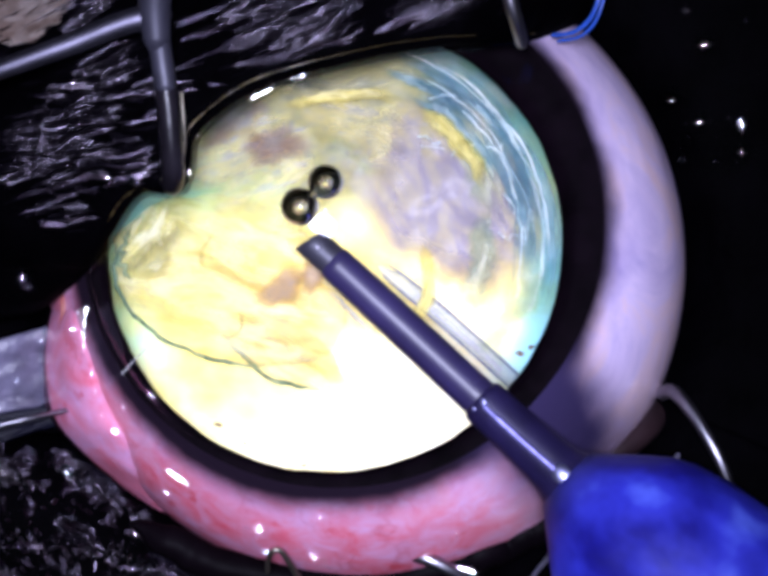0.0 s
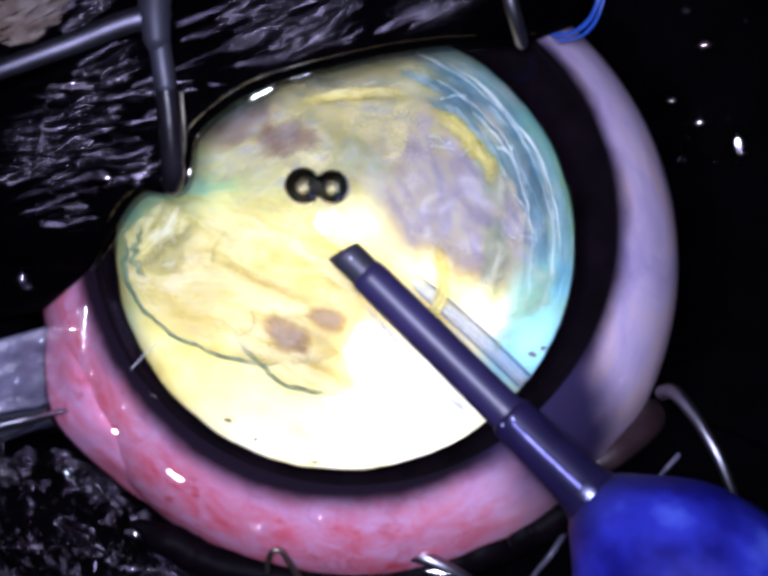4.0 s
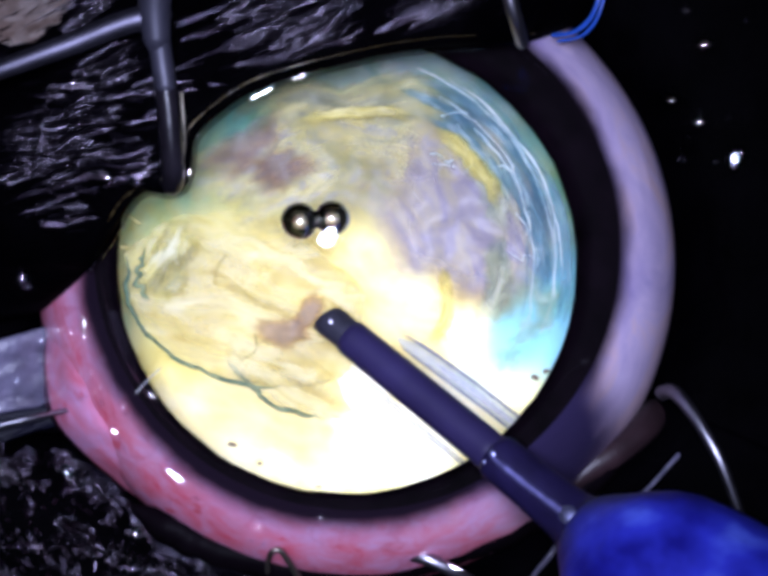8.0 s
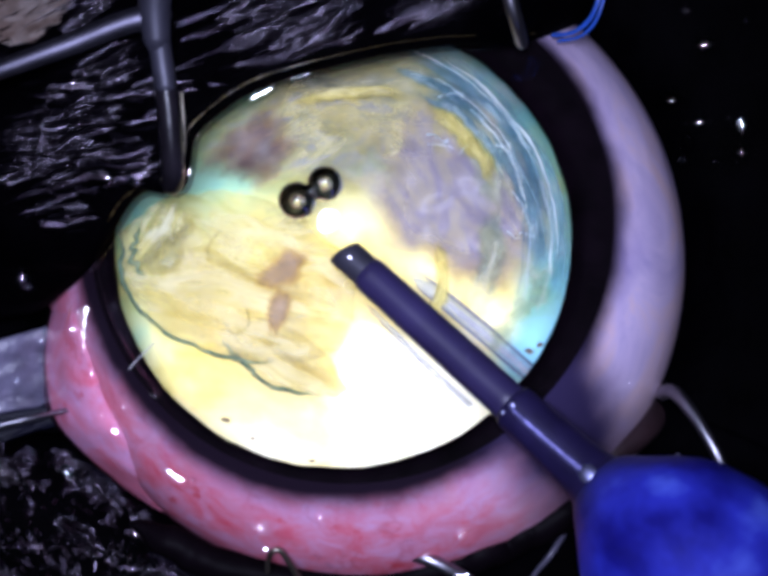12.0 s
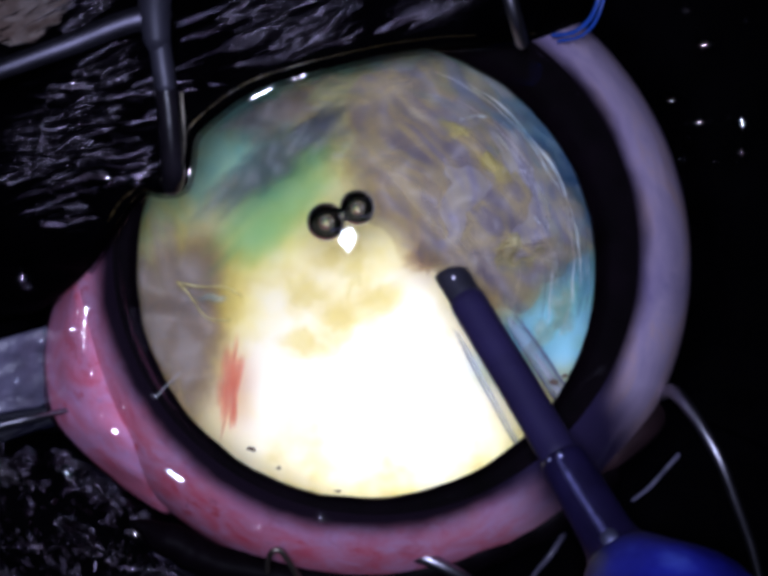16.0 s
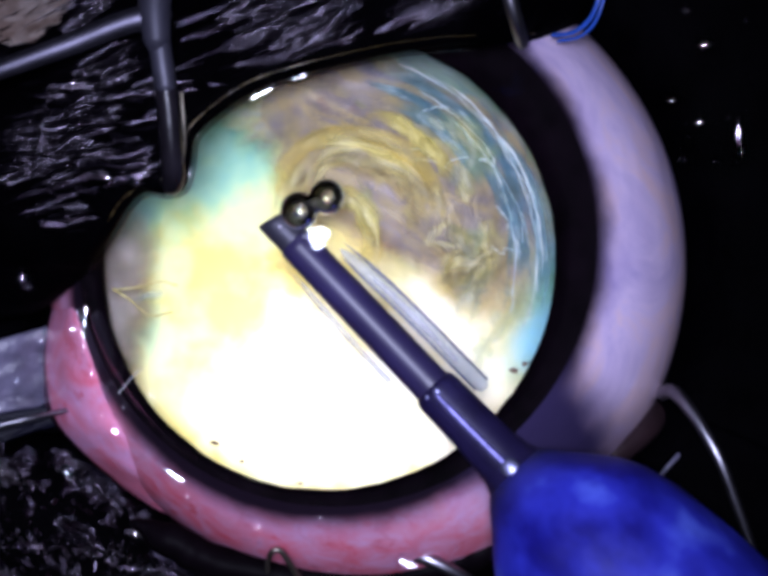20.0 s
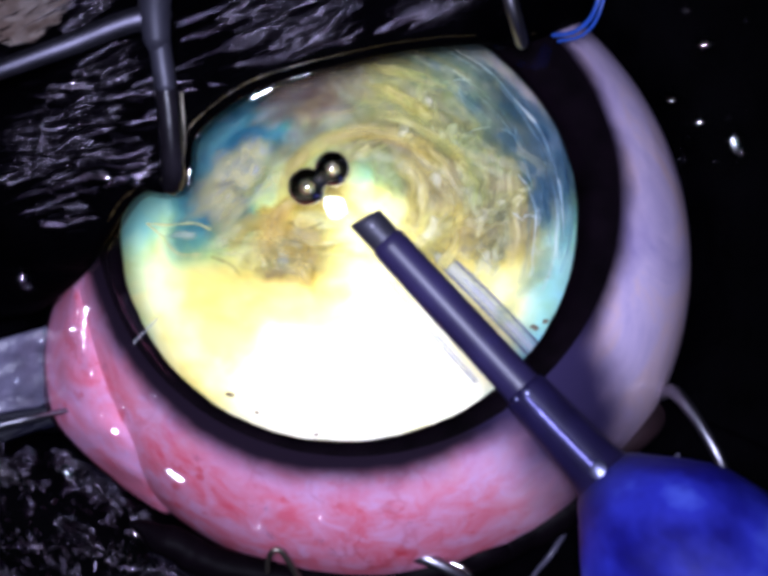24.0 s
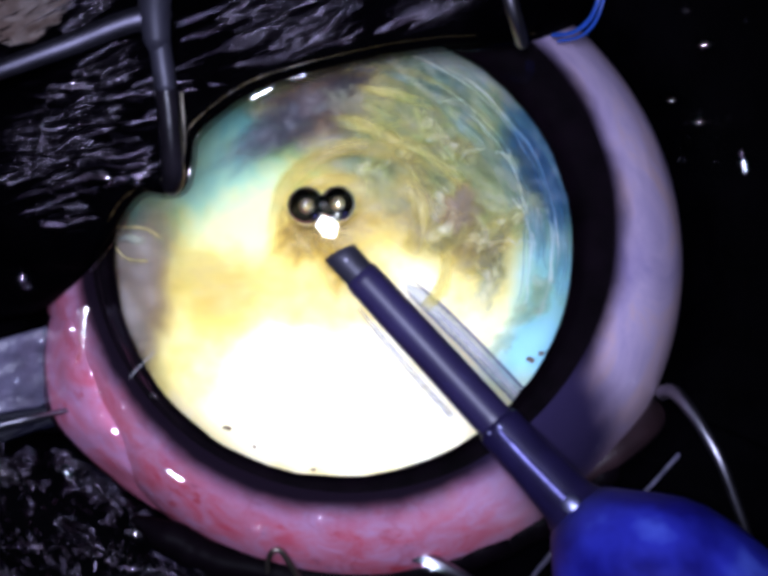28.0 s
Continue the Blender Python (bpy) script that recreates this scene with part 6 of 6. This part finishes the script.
rod("wire", [(1262, 1042, -4.4), (1320, 1000, -4.0), (1362, 955, -3.8), (1384, 930, -3.9)], 0.05, PALE, side, end=0.09)
def lower_rim():
    """The wet black edge of the lower lid, lying on the eyeball; its black also carries the lid's shadow."""
    pts = smooth_line([(300, 1045), (370, 1080), (450, 1117), (600, 1150), (750, 1152), (900, 1122), (1010, 1080), (1090, 1042), (1150, 1004), (1205, 955)], 90)
    line, rad = [], []
    for i, (x, y) in enumerate(pts):
        d = math.hypot(x - 735, y - 540)
        k = 1 + (36 + 6 * noise.noise((i * 0.21, 2, 0))) / d
        x, y = 735 + (x - 735) * k, 540 + (y - 540) * k
        line.append(P(x, y, max(over_eye(P(x, y, -2)), -3.5) - 0.05))
        rad.append((0.60 + 0.08 * noise.noise((i * 0.3, 7, 0))) * MM * min(1, 0.3 + i / 12))
    v, f = tube(line, rad, 14)
    return mesh_object("lid_margin", v, f, LID_EDGE, dog, "wet black margin of the lower eyelid")


lid_margin = lower_rim()
# seconds, how far the lower lid is pulled up over the eyeball, plan units
LID_ROWS = [(0, 0), (3, 3), (6, 0), (7, 0), (7.6, 15), (8, 33), (8.5, 14), (9, 2), (11, 0), (15, 0), (16, 4), (17, 30), (18, 22), (19, 2), (20, 5), (22.5, 5), (24, 0), (25, -4), (26, 8), (27, -4), (28, 10)]
rod("lid_fold", [(1340, 842, -5.6), (1330, 856, -4.8), (1300, 888, -4.0), (1250, 926, -3.4), (1190, 962, -3.2), (1150, 1000, -3.4)], 0.5, BROWN_SKIN, dog, "dark brown fold of the lid")
corner = tagged(empty("lid_retractor"), "thin steel bar in the inner corner of the eye", "retractor", "lid retractors")
rod("bar", [(-70, 888, -1.6), (0, 868, -1.8), (70, 852, -2.0), (135, 838, -2.6)], 0.13, STEEL, corner, end=0.08)
low = tagged(empty("lid_retractor"), "wet steel blade below the lower lid", "retractor", "lid retractors")
rod("blade", [(800, 1130, -3.0), (850, 1134, -2.0), (905, 1156, -1.9), (960, 1188, -2.3), (1010, 1230, -3.0)], 0.26, STEEL, low, end=0.2)
rod("arm", [(1064, 1215, -4.2), (1092, 1172, -3.8), (1126, 1130, -3.6), (1150, 1092, -3.9)], 0.07, PALE, low, end=0.12)
rod("tip", [(546, 1168, -1.6), (547, 1146, -0.9), (556, 1126, -0.5), (572, 1124, -0.5), (586, 1142, -0.7), (600, 1164, -1.0), (622, 1200, -1.6)], 0.075, WARM_STEEL, low, "small bent wire end", end=0.11)
thread = tagged(empty("suture_thread"), "blue suture thread looped beside the eye", "thread")
rod("strand", [(1130, 72, 0.4), (1170, 66, 1.0), (1203, 40, 1.4), (1222, 0, 1.6), (1236, -60, 1.6)], 0.075, SUTURE, thread)
rod("strand", [(1140, 84, 0.2), (1185, 74, 0.8), (1215, 44, 1.2), (1232, 0, 1.3), (1250, -60, 1.2)], 0.05, SUTURE, thread)

# ---- water on the dark skin ----
rng = random.Random(5)


def drop(x, y, z, r):
    bm = bmesh.new()
    bmesh.ops.create_icosphere(bm, subdivisions=2, radius=1.0)
    for q in bm.verts:
        q.co = Vector((q.co.x * r, q.co.y * r * 0.9, max(q.co.z, -0.2) * r * 0.6)) * MM
    me = bpy.data.meshes.new("water_drop")
    bm.to_mesh(me)
    bm.free()
    me.materials.append(DROP)
    me.polygons.foreach_set("use_smooth", [True] * len(me.polygons))
    ob = new("water_drop", me)
    ob.location = P(x, y, z)
    return tagged(ob, "small glinting drop of water on black skin", "drop", "water drops")


glint = tagged(empty("water_glint"), "flat shining patch of water on black skin", "water")
pv, pf = wet_cap(0.2, 0.34, 2.0, 5.0)
mesh_object("surface", pv, pf, DROP, glint)
# a clear pad added to carry the moving highlight below the lid
low_glint = tagged(empty("water_glint"), "clear pad following the glint below the lower lid", "water")
pv, pf = wet_cap(0.62, 0.13, 6.0, 4.0)
mesh_object("surface", pv, pf, DROP, low_glint)
LOW_GLINT_ROWS = [(0, 955, 1168), (1, 930, 1160), (1.5, 875, 1150), (2, 870, 1128), (3, 900, 1185), (6.5, 862, 1122), (7, 940, 1165), (8, 922, 1162), (9, 880, 1150), (10.5, 900, 1165), (11, 995, 1146),
               (12, 950, 1180), (14.5, 890, 1150), (16.5, 870, 1140), (17, 868, 1142), (20, 832, 1155), (22.5, 870, 1160), (24, 940, 1160), (25, 876, 1124), (26, 860, 1150), (28, 880, 1160)]
PUDDLE_ROWS = [(0, 1515, 250), (0.6, 1490, 285), (1.5, 1492, 300), (2, 1488, 262), (3, 1500, 262), (3.5, 1502, 268), (5.5, 1525, 340), (6.5, 1490, 250), (8, 1500, 325),
               (9, 1500, 290), (11, 1516, 245), (12.5, 1515, 260), (14.5, 1528, 345), (15, 1515, 300), (17, 1515, 240), (20, 1508, 272), (22.5, 1498, 300), (25, 1505, 280),
               (26.3, 1545, 310), (28, 1520, 335)]
for k in range(16):
    bead = tagged(empty("water_drop"), "small glinting drop of water on black skin", "drop", "water drops")
    pv, pf = wet_cap(rng.uniform(0.03, 0.07), rng.uniform(0.03, 0.06), k * 2.9, 3.0, 1.0)
    mesh_object("surface", pv, pf, DROP, bead)
    x, y = rng.uniform(1370, 1565), rng.uniform(5, 260)
    bead.matrix_basis = Matrix.Translation(P(x, y, -6.0)) @ to_lamp(P(x, y, -6)) @ pose(0, 0, 0, rng.uniform(-4, 4), rng.uniform(-4, 4), 0)
for _ in range(12):
    drop(rng.uniform(1380, 1560), rng.uniform(5, 330), -6.4, rng.uniform(0.05, 0.12))


# ---- what moves ----
def motions():
    walk(eyeball, [(r[0], eye_turn(r[0])) for r in EYE_ROWS])
    walk(lid_margin, [(t, pose(0, up / S * MM, 0)) for t, up in LID_ROWS])
    walk(probe, [(r[0], probe_pose(*r[1:])) for r in PROBE_ROWS])
    level = [(r[0], pose(0, 0, 0, 0, math.degrees(math.asin(probe_pose(*r[1:]).col[0].z)), 0)) for r in PROBE_ROWS]
    for fin in FINS:
        walk(fin, level)
    for k, ob in enumerate(bubbles):
        walk(ob, [(r[0], Matrix.Translation(P(r[1 + 2 * k], r[2 + 2 * k], 3.2))) for r in BUBBLE_ROWS])
    walk(low_glint, [(t, Matrix.Translation(P(x, y, -1.7)) @ TO_LAMP @ pose(0, 0, 0, 0, 0, -28 if t > 12 else -12)) for t, x, y in LOW_GLINT_ROWS])
    walk(glint, [(t, Matrix.Translation(P(x, y, -5.6)) @ pose(0, 0, 0, 0.3, -2.6, 0)) for t, x, y in PUDDLE_ROWS])
    for ob, rows in FLAKES:
        ts = [r[0] for r in rows]
        keys = []
        for t in sorted(set(ts) | {r[0] for r in EYE_ROWS}):
            x, y, z, a = (float(np.interp(t, ts, [r[i] for r in rows])) for i in (1, 2, 3, 4))
            dx, dy = eye_shift(t)
            keys.append((t, eye_turn(t) @ Matrix.Translation(on_iris(x + dx, y + dy, z, t)) @ pose(0, 0, 0, 0, 0, a)))
        walk(ob, keys)


motions()
